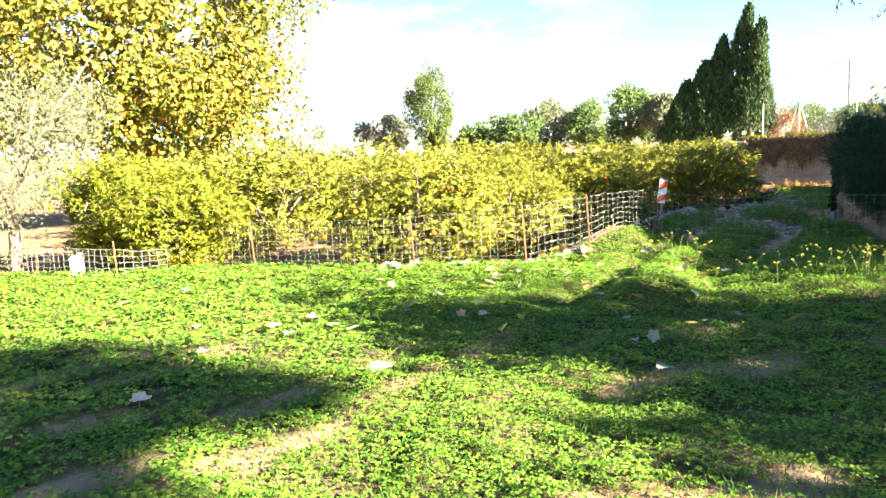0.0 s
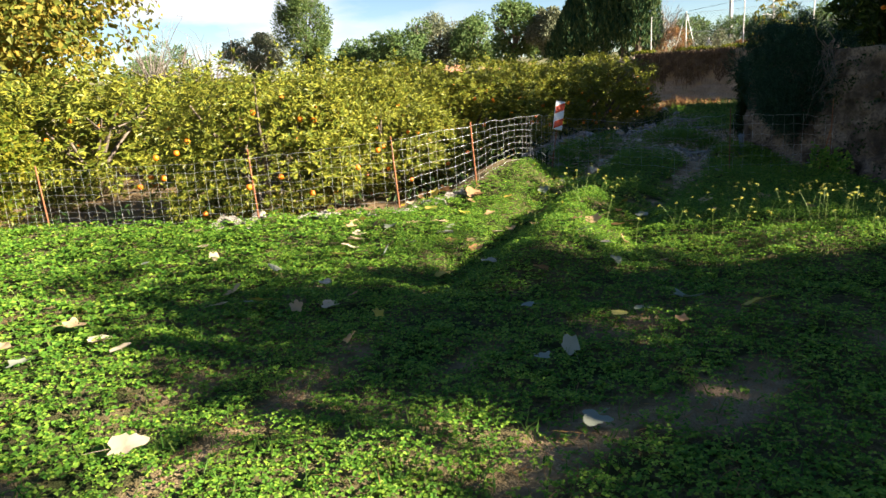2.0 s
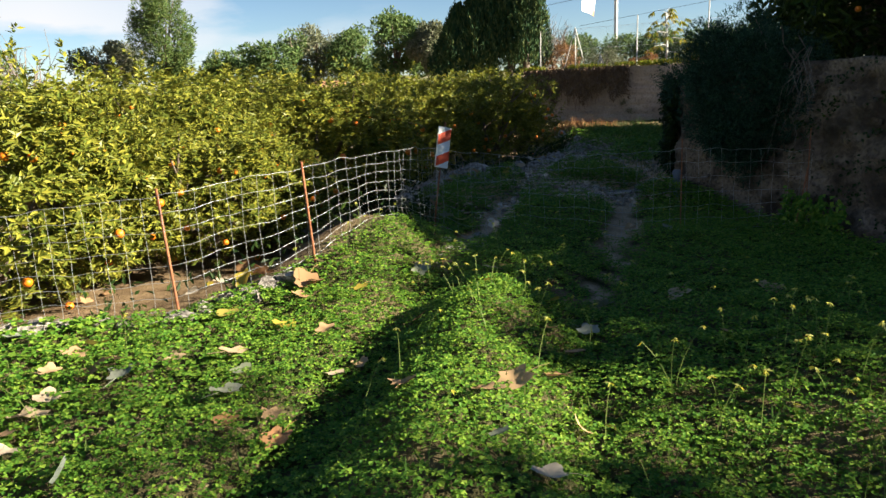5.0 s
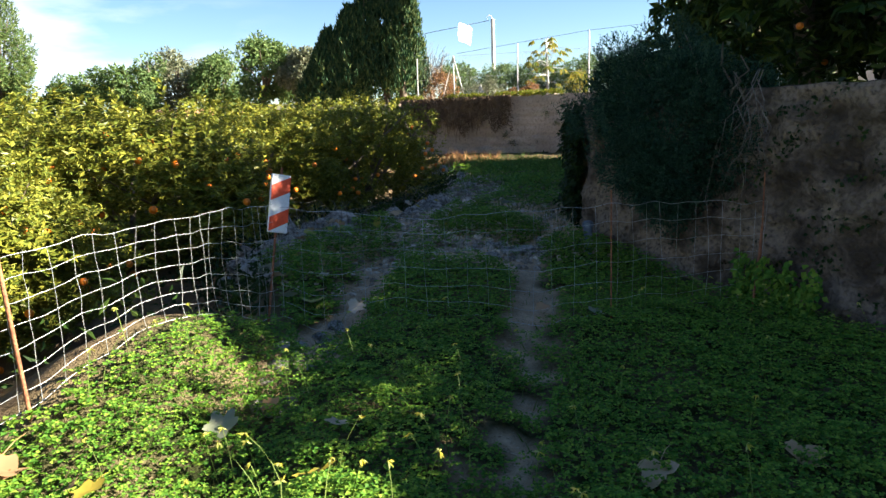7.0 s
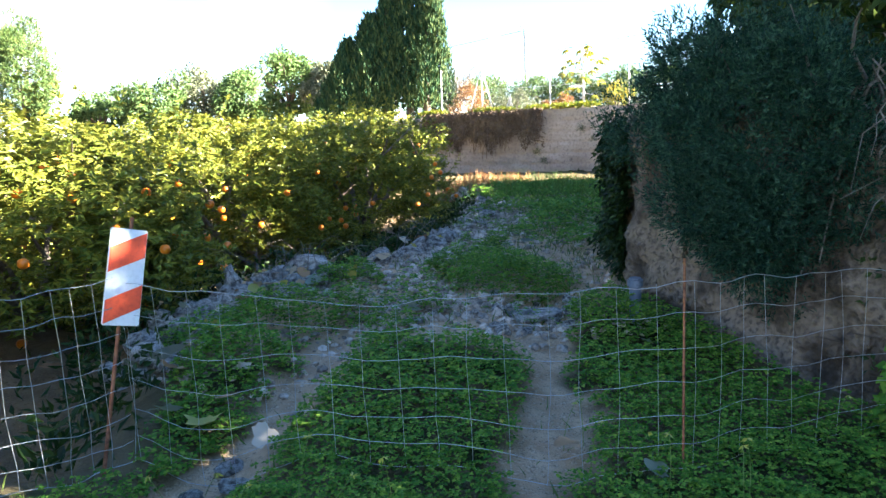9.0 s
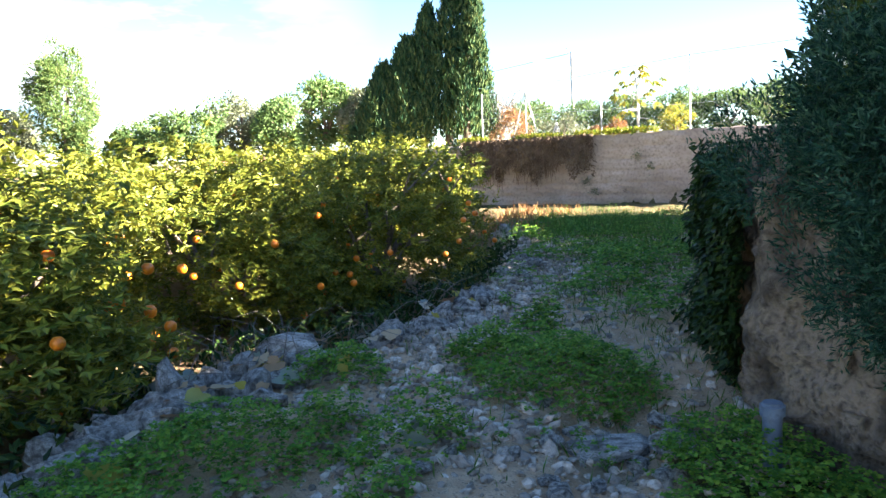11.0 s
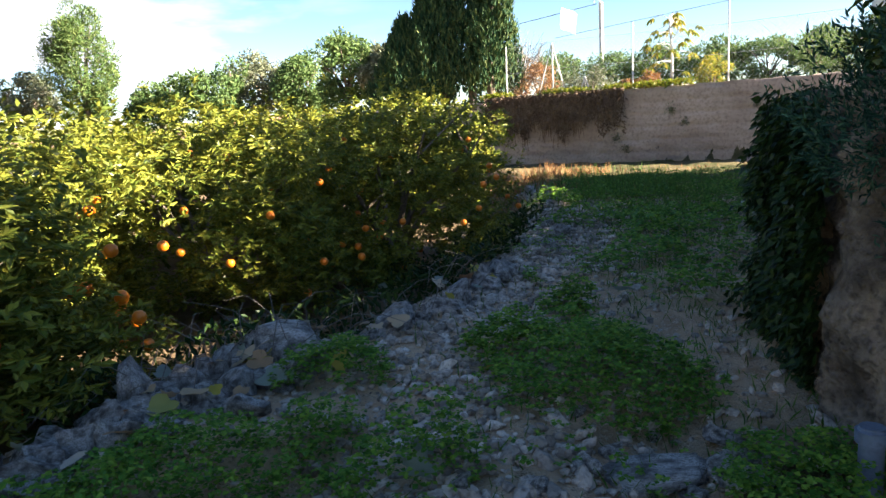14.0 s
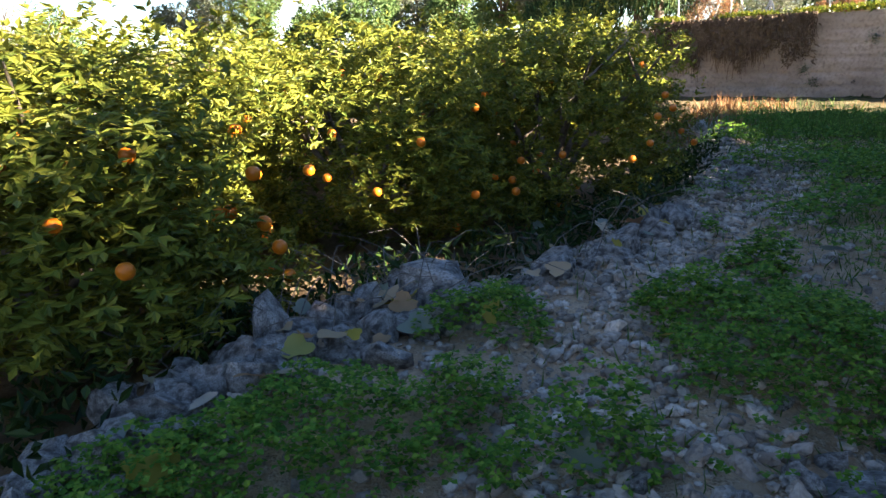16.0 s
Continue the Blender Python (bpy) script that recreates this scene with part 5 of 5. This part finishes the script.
# dark creeper patches and litter on the wall face
n = 5200
cs, cz = rng.uniform(6.5, 13.2, n), rng.uniform(-0.45, 1.30, n)
k = (waves(cs * 0.9 + cz, cz * 1.7, 0.8, 93) + 0.35 * waves(cs, cz, 0.3, 94) > 0.28)
cs, cz = cs[k], cz[k]
P = np.stack([7.70 + 0.32 * (cz + 0.75) / 2.05 - rng.uniform(0.0, 0.05, len(cs)), cs, cz], -1)
v, q = leaf_quads(P, ball_points(rng, len(cs)) + [-0.5, 0, -0.4], ball_points(rng, len(cs)) + [-1.0, 0, 0.4], rng.uniform(0.03, 0.06, len(cs)), 0.03)
thing("wall_creeper", "dark patches of small creeper on the terrace wall", "plant", kind="stuff", me=mesh_of("wall_creeper", v, q, M_IVY))

ivy(611, "ivy", "dark ivy hanging at the end of the wall", 7000, ((8.0, 15.55), (8.48, 16.45), -0.25, 1.12, 0.26), (0.04, 0.07), M_IVY)
ivy(612, "ivy", "dark ivy along the side of the terrace", 7000, ((8.48, 16.45), (14.0, 21.2), -0.2, 1.2, 0.3), (0.06, 0.10), M_IVY)
ivy(613, "climbing_plant", "small green plant at the foot of the wall", 700, ((7.55, 12.0), (7.5, 12.75), -0.45, -0.10, 0.25), (0.04, 0.07), M_CLOVER)

pipe = thing("pipe_stub", "grey-blue plastic pipe with a round cap", "pipe", m=Matrix.Translation((7.48, 14.8, float(height(7.48, 14.8)))))
v, q = tubes([([(0, 0, -0.1), (0, 0, 0.30)], 0.045)], 14)
part("tube", mesh_of("tube", v, q, M_PIPE, smooth=True), pipe)
bm = bmesh.new()
bmesh.ops.create_cone(bm, cap_ends=True, segments=18, radius1=0.058, radius2=0.058, depth=0.075)
bmesh.ops.bevel(bm, geom=[e for e in bm.edges if abs(e.verts[0].co.z - e.verts[1].co.z) < 1e-4], offset=0.014, segments=3, affect="EDGES")
me = bpy.data.meshes.new("cap")
bm.to_mesh(me)
bm.free()
me.materials.append(M_PIPE)
part("cap", me, pipe, "", pose(0, 0, 0.315))


# ---- on and above the far wall ----
def on_wall(t):
    return np.array([WALL_L[0] + (WALL_R[0] - WALL_L[0]) * t, WALL_L[1] + (WALL_R[1] - WALL_L[1]) * t])


def dead_vine():
    rng = np.random.default_rng(621)
    ob = thing("dead_vine", "brown dead creeper hanging over the retaining wall", "plant")
    w = unit(np.array([[WALL_R[0] - WALL_L[0], WALL_R[1] - WALL_L[1]]]))[0]
    nrm = np.array([w[1], -w[0]])
    lines = []
    for i in range(430):
        s = rng.uniform(0.05, 4.2)
        drop = (1.75 if s < 3.2 else 1.1) * rng.uniform(0.3, 1.0) * (0.8 + 0.2 * math.sin(s * 3.1) * math.sin(s * 7.7 + 1))
        p = np.array(WALL_L) + w * s
        k = np.linspace(0, 1, 6)
        sway = np.cumsum(rng.normal(0, 0.035, 6))
        off = 0.02 + 0.10 * np.sin(k * 2.4) * rng.uniform(0.3, 1)
        pts = np.stack([p[0] + w[0] * sway + nrm[0] * off, p[1] + w[1] * sway + nrm[1] * off, 1.80 - drop * k], -1)
        lines.append((pts, np.linspace(0.018, 0.006, 6)))
    v, q = tubes(lines, 3)
    part("creeper", mesh_of("creeper", v, q, M_VINE), ob)
    n = 2600
    s, k = rng.uniform(0.0, 4.3, n), rng.uniform(0, 1, n)
    P = np.stack([WALL_L[0] + w[0] * s + nrm[0] * rng.uniform(0.02, 0.16, n), WALL_L[1] + w[1] * s + nrm[1] * rng.uniform(0.02, 0.16, n), 1.82 - 1.35 * k * (0.75 + 0.25 * np.sin(s * 3.1) * np.sin(s * 7.7 + 1))], -1)
    v, q = leaf_quads(P, ball_points(rng, n) + [0, 0, -0.8], ball_points(rng, n), rng.uniform(0.06, 0.16, n), 0.05)
    part("withered_foliage", mesh_of("withered_foliage", v, q, M_VINE), ob)


dead_vine()

# green cushions along the top of the wall
n = 2600
ts = rng.uniform(0.0, 0.36, n) ** 1.25
base = np.stack([WALL_L[0] + (WALL_R[0] - WALL_L[0]) * ts, WALL_L[1] + (WALL_R[1] - WALL_L[1]) * ts], -1)
keep = waves(ts * 60, ts * 0, 3.0, 77) > -0.25
P = np.concatenate([base + rng.normal(0, 0.10, (n, 2)) + [0.14, 0.12], 1.76 + rng.uniform(0, 0.13, (n, 1))], 1)[keep]
v, q = leaf_quads(P, ball_points(rng, len(P)) + [0, 0, 0.5], ball_points(rng, len(P)) + [0, 0, 1], rng.uniform(0.06, 0.13, len(P)), 0.05)
thing("wall_top_plants", "low green cushions along the top of the wall", "weeds", kind="stuff", me=mesh_of("wall_top_plants", v, q, M_LEMON))


def wall_post(x, y, z, r, label, name="fence_post", mat=M_POST):
    g = float(height(x, y))
    ob = thing(name, label, "post", "posts of the terrace fence")
    v, q = tubes([([(x, y, g - 0.2), (x, y, (g + z) / 2), (x + 0.02, y, z)], r)], 8)
    part("shaft", mesh_of("shaft", v, q, mat, smooth=True), ob)
    return ob


lamp_pole = wall_post(23.9, 46.0, 6.5, 0.11, "white concrete pole carrying a cable", "cable_pole")
s = np.linspace(0, math.pi, 8)
v, q = tubes([(np.stack([23.9 - 0.17 + 0.17 * np.cos(s), 46.0 + 0 * s, 6.46 + 0.26 * np.sin(s)], -1), 0.02)], 5)
part("hook", mesh_of("hook", v, q, M_POST, smooth=True), lamp_pole)
for x, y, z in ((13.85, 33.9, 3.3), (16.35, 30.85, 3.55), (18.25, 29.3, 3.85), (20.1, 26.9, 3.85), (22.2, 24.5, 3.8)):
    wall_post(x, y, z, 0.022, "slim galvanised post of the terrace fence")


def tripod(x, y, top, spread, label):
    g = float(height(x, y))
    ob = thing("braced_post", label, "post", "posts of the terrace fence")
    ends = [(x, y, g - 0.1), (x - spread, y + spread * 0.8, g - 0.1), (x + spread * 0.75, y - spread * 0.9, g - 0.1)]
    for i, e in enumerate(ends):
        v, q = tubes([([e, (x, y, top)], 0.026 if i == 0 else 0.02)], 6)
        part("leg", mesh_of("leg", v, q, M_POST, smooth=True), ob)
    return ob


tripod(16.4, 36.0, 3.6, 0.48, "galvanised corner post with two slanting braces")
tripod(15.6, 32.2, 2.25, 0.18, "short galvanised post with slanting braces")

# chain-link: line wires and a thin slanting net between the posts
net = thing("chain_link_fence", "thin chain-link netting along the terrace edge", "fence", "wire fences")
posts_xy = np.array([(13.85, 33.9), (14.65, 32.1), (16.35, 30.85), (18.25, 29.3), (20.1, 26.9), (22.2, 24.5)])
cum = np.concatenate([[0], np.cumsum(np.linalg.norm(np.diff(posts_xy, axis=0), axis=1))])
for zz in (1.75, 2.5, 3.25):
    v, q = tubes([(np.concatenate([posts_xy, np.full((len(posts_xy), 1), zz)], 1), 0.004)], 4)
    part("line_wire", mesh_of("line_wire", v, q, M_WIRE), net)
lines = []
for s0 in np.arange(-1.5, cum[-1], 0.13):
    for sgn in (1, -1):
        a, b = (s0, s0 + 1.5) if sgn > 0 else (s0 + 1.5, s0)
        ss = np.clip(np.array([a, b]), 0, cum[-1])
        if abs(ss[0] - ss[1]) < 0.2:
            continue
        zz = 1.75 + 1.5 * (ss - a) / (b - a)
        lines.append((np.stack([np.interp(ss, cum, posts_xy[:, 0]), np.interp(ss, cum, posts_xy[:, 1]), zz], -1), 0.0016))
v, q = tubes(lines, 3)
part("netting", mesh_of("netting", v, q, M_WIRE), net)

cable = thing("overhead_cable", "thin black overhead cable crossing the valley", "cable")
a, b = np.array([23.7, 46.0, 6.42]), np.array([-14.0, 140.0, 9.5])
s = np.linspace(0, 1, 30)[:, None]
pts = a + (b - a) * s - np.array([0, 0, 1.0]) * 2.2 * np.sin(s * math.pi)
v, q = tubes([(pts, 0.016)], 5)
part("wire", mesh_of("wire", v, q, M_CABLE, smooth=True), cable)
cable2 = thing("fence_line", "thin wire strung along the terrace fence", "cable")
v, q = tubes([([(14.65, 32.1, 3.33), (18.25, 29.3, 3.83), (22.2, 24.5, 4.0), (27, 18, 4.6)], 0.006)], 4)
part("wire", mesh_of("wire", v, q, M_CABLE, smooth=True), cable2)

flag = thing("cloth_flag", "white cloth with an orange corner tied above the fence", "flag", m=pose(22.6, 47.6, 5.42, 0, 0, 20) @ Matrix.Scale(1.6, 4))
u, w = np.meshgrid(np.linspace(0, 1, 12), np.linspace(0, 1, 9), indexing="ij")
V = np.stack([0.66 * u, 0.07 * np.sin(6 * u + 2 * w), 0.70 - 0.62 * w - 0.22 * u + 0.04 * np.sin(4 * w + 3 * u)], -1).reshape(-1, 3)
i, j = np.meshgrid(np.arange(11), np.arange(8), indexing="ij")
q = np.stack([i * 9 + j, (i + 1) * 9 + j, (i + 1) * 9 + j + 1, i * 9 + j + 1], -1).reshape(-1, 4)
idx = ((i > 7) & (j > 4)).astype(int).ravel()
part("cloth", mesh_of("cloth", V, q, M_CLOTH, M_ORANGE_CLOTH, smooth=True, index=idx), flag)
v, q = tubes([([(0.0, 0, 0.68), (0.3, 0.03, 0.63), (0.6, 0, 0.50)], 0.006)], 4)
part("string", mesh_of("string", v, q, M_WIRE), flag)


def papaya():
    """A slim stem with a whorl of long-stalked drooping leaves."""
    rng = np.random.default_rng(631)
    x, y = 17.6, 30.9
    g = float(height(x, y))
    ob = thing("young_tree", "young slender tree with large yellowing leaves", "tree", m=Matrix.Translation((x, y, g)))
    z = np.linspace(-0.1, 2.0, 7)
    lines = [(np.stack([0.04 * np.sin(z * 2), 0 * z, z], -1), np.linspace(0.055, 0.025, 7))]
    P, D, Ls = [], [], []
    for i in range(30):
        h, a = rng.uniform(0.5, 2.05), rng.uniform(0, 6.28)
        L = rng.uniform(0.35, 0.75) * (0.75 if h > 1.6 else 1)
        e = np.array([math.cos(a) * L, math.sin(a) * L, h + rng.uniform(-0.15, 0.35)])
        lines.append((np.array([[0, 0, h], e * [0.5, 0.5, 0] + [0, 0, e[2] + 0.05], e]), [0.009, 0.007, 0.005]))
        for k in range(7):
            b = a + (k - 3) * 0.5
            P.append(e)
            D.append([math.cos(b), math.sin(b), -0.75])
            Ls.append(rng.uniform(0.20, 0.34))
    v, q = tubes(lines, 5)
    part("trunk", mesh_of("trunk", v, q, M_POST, smooth=True), ob)
    v, q = leaf_quads(np.array(P), np.array(D), np.array([[0, 0, 1.0]]) + 0.2 * ball_points(rng, len(P)), Ls, np.array(Ls) * 0.34)
    part("crown", mesh_of("crown", v, q, M_PAPAYA), ob)


papaya()
for k, (x, y, h, r, mat, label) in enumerate([(16.2, 36.8, 1.5, 0.9, M_DRYGRASS, "brownish dry shrub on the terrace"), (17.6, 35.6, 1.2, 0.8, M_OLIVE, "greyish shrub on the terrace"), (18.6, 30.4, 0.9, 0.5, M_PAPAYA, "yellowing shrub on the terrace"),
                                             (20.3, 28.4, 1.5, 0.7, M_FARTREE, "green shrub behind the terrace fence"), (21.6, 27.2, 1.2, 0.7, M_LEMON, "yellow-green shrub behind the terrace fence"), (16.7, 31.6, 0.5, 0.35, M_DRYGRASS, "dry brown weeds on the terrace"),
                                             (17.1, 31.0, 0.55, 0.3, M_DRYGRASS, "dry brown weeds on the terrace")]):
    o = tall_tree("shrub", label, 640 + k, x, y, h, r, 2200, (0.06, 0.14), 0.35, mat, 0.03, 18, 0.4, 0.0)
    o["category"] = "shrub"

# sloping concrete ramp wall against the foot of the far wall
s = np.linspace(0, 1, 24)
rx, ry = 17.2 + 6.8 * s, 27.6 - 7.9 * s
nx, ny = -0.758, -0.652
hz = -0.15 + 1.05 * np.clip(s * 1.5, 0, 1) + 0.02 * np.sin(s * 40)
V = np.concatenate([np.stack([rx + nx * 0.35, ry + ny * 0.35, -0.5 + 0 * s], -1), np.stack([rx + nx * 0.3, ry + ny * 0.3, hz], -1), np.stack([rx - nx * 0.6, ry - ny * 0.6, hz + 0.03], -1), np.stack([rx - nx * 0.6, ry - ny * 0.6, -0.5 + 0 * s], -1)])
i, j = np.meshgrid(np.arange(3), np.arange(23), indexing="ij")
q = np.stack([i * 24 + j, i * 24 + j + 1, (i + 1) * 24 + j + 1, (i + 1) * 24 + j], -1).reshape(-1, 4)
thing("ramp_wall", "low sloping concrete kerb at the foot of the wall", "wall", kind="structure", me=mesh_of("ramp_wall", V, [q, np.array([[0, 24, 48, 72], [95, 71, 47, 23]])], M_CONCRETE))

# dark weep holes and tufts on the wall face
w = unit(np.array([[WALL_R[0] - WALL_L[0], WALL_R[1] - WALL_L[1]]]))[0]
for i in range(26):
    s, z = rng.uniform(3.6, 13.0), rng.choice([0.15, 0.48, 0.81, 1.14]) + rng.normal(0, 0.03)
    p = np.array(WALL_L) + w * s + np.array([w[1], -w[0]]) * (0.012 - 0.10 * (z + 0.6) / 2.35)
    if i % 3:
        a = rng.uniform(0.025, 0.04)
        hole = thing("weep_hole", "small dark drain pipe in the retaining wall", "drain pipe", "weep holes of the wall")
        tv, tq = tubes([(np.array([[p[0] - 0.03 * w[1], p[1] + 0.03 * w[0], z], [p[0] + 0.02 * w[1], p[1] - 0.02 * w[0], z - 0.005]]), a)], 8)
        part("pipe", mesh_of("pipe", tv, tq, M_CABLE, smooth=True), hole)
    else:
        n = 90
        P = np.array([p[0], p[1], z]) + rng.normal(0, 0.06, (n, 3))
        v, q = leaf_quads(P, ball_points(rng, n) + [-0.6, -0.5, 0.2], ball_points(rng, n), rng.uniform(0.05, 0.12, n), 0.02)
        tuft = thing("wall_tuft", "small weed growing in a wall joint", "plant", "weeds in the wall joints")
        part("foliage", mesh_of("foliage", v, q, M_OLIVE), tuft)


# ---- buildings ----
def building(name, label, corner, u, size, z0, h, openings, flat=True):
    """A plastered house: walls with sunk windows, a roof; u: direction of its front."""
    a = math.atan2(u[1], u[0])
    ob = thing(name, label, "house", m=Matrix.Translation((*corner, z0)) @ Matrix.Rotation(a, 4, "Z"))
    lx, ly = size
    part("wall", box_mesh("wall", lx, ly, h + 1.0, M_PLASTER, 0.02), ob, "", pose(lx / 2, ly / 2, h / 2 - 0.5))
    if flat:
        part("roof", box_mesh("roof", lx + 0.3, ly + 0.3, 0.18, M_TILE, 0.02), ob, "", pose(lx / 2, ly / 2, h + 0.09))
    else:
        V = [(-0.3, -0.3, h), (lx + 0.3, -0.3, h), (lx + 0.3, ly + 0.3, h), (-0.3, ly + 0.3, h), (-0.3, ly / 2, h + 1.1), (lx + 0.3, ly / 2, h + 1.1)]
        part("roof", mesh_of("roof", V, [np.array([[0, 1, 5, 4], [2, 3, 4, 5], [0, 3, 2, 1]]), np.array([[0, 4, 3], [1, 2, 5]])], M_TILE), ob)
    for x, z, ww, wh in openings:
        f = part("window", box_mesh("window", ww, 0.08, wh, M_POST, 0.01), ob, "", pose(x, -0.01, z))
        part("pane", box_mesh("pane", ww - 0.12, 0.02, wh - 0.12, M_GLASS, 0), f, "dark glass pane", pose(0, -0.045, 0))
    return ob


building("house", "pale plastered house on the terrace", (15.4, 21.7), (2.47, -2.07), (6.5, 3.4), 1.2, 3.1, [(2.0, 1.9, 0.9, 1.0), (4.6, 1.9, 0.9, 1.0)])
building("farmhouse", "low white farmhouse far behind the orchard", (5.5, 76.0), (0.95, -0.3), (6.0, 5.0), -0.6, 2.2, [(1.5, 1.2, 0.8, 0.9), (4.2, 1.2, 0.8, 0.9)], False)
building("farmhouse", "white walled shed far behind the orchard", (13.2, 71.5), (0.95, -0.3), (4.5, 4.0), -0.6, 1.8, [(2.2, 1.1, 0.8, 0.8)], False)
building("farmhouse", "pale farmhouse beyond the yellow tree", (-30.0, 62.0), (0.95, 0.1), (9.0, 6.0), -0.6, 3.0, [(2.0, 1.6, 0.9, 1.1), (5.5, 1.6, 0.9, 1.1)], False)


# ---- bare trees, twigs and litter of the orchard edge ----
def bare_tree(seed, x, y, h, label):
    rng = np.random.default_rng(seed)
    ob = thing("bare_tree", label, "tree", m=Matrix.Translation((x, y, float(height(x, y)))))
    lines = [(np.array([[0, 0, -0.2], [0.05, 0, h * 0.25], [0, 0.05, h * 0.45]]), [0.10, 0.08, 0.06])]
    for i in range(42):
        a, r = rng.uniform(0, 6.28), rng.uniform(0.4, 1.0) * h * 0.42
        st = np.array([0, 0, h * rng.uniform(0.2, 0.45)])
        e = st + [math.cos(a) * r, math.sin(a) * r, h * rng.uniform(0.15, 0.55)]
        s = np.linspace(0, 1, 6)[:, None]
        p = st + (e - st) * s + rng.normal(0, 0.05, (6, 3)) * s
        lines.append((p, np.linspace(0.035, 0.008, 6)))
        for _ in range(4):
            k = rng.integers(2, 6)
            e2 = p[k] + rng.normal(0, 0.35, 3) + [0, 0, 0.35]
            lines.append((np.stack([p[k], (p[k] + e2) / 2 + rng.normal(0, 0.04, 3), e2]), [0.012, 0.008, 0.005]))
    v, q = tubes(lines, 4)
    part("branch", mesh_of("branch", v, q, M_DRYWOOD, smooth=True), ob)


bare_tree(701, -9.3, 43.0, 6.0, "bare grey tree behind the orchard")
bare_tree(702, -4.6, 33.5, 4.2, "leafless fruit tree with pale twigs")
bare_tree(703, 16.9, 39.5, 2.6, "leafless pale tree on the far terrace")

lines = []
for i in range(75):
    t = rng.uniform(1.2, 4.8)
    p = line[int(t)] + (line[int(t) + 1] - line[int(t)]) * (t % 1) + rng.normal(0, 0.22, 2) + [-0.12, 0.16]
    g = float(height(p[0], p[1]))
    a, L = rng.uniform(0, 6.28), rng.uniform(0.2, 0.8)
    s = np.linspace(0, 1, 5)[:, None]
    e = np.array([math.cos(a) * L, math.sin(a) * L, rng.uniform(0.0, 0.35)])
    lines.append((np.array([p[0], p[1], g + 0.05]) + e * s + rng.normal(0, 0.025, (5, 3)) * s + np.array([0, 0, 0.12]) * np.sin(s * math.pi), np.linspace(0.0042, 0.0015, 5)))
v, q = tubes(lines, 4)
thing("dead_twigs", "tangle of dry grey twigs at the orchard edge", "twigs", kind="stuff", me=mesh_of("dead_twigs", v, q, M_DRYWOOD, smooth=True))

sack = thing("white_canister", "small white plastic canister by the fence", "canister", m=pose(-6.3, 13.0, float(height(-6.3, 13.0)) + 0.2, 0, 0, 15))
part("body", box_mesh("body", 0.22, 0.16, 0.40, M_WHITE, 0.04), sack)
part("neck", box_mesh("neck", 0.06, 0.06, 0.06, M_WHITE, 0.012), sack, "", pose(0.05, 0, 0.22))
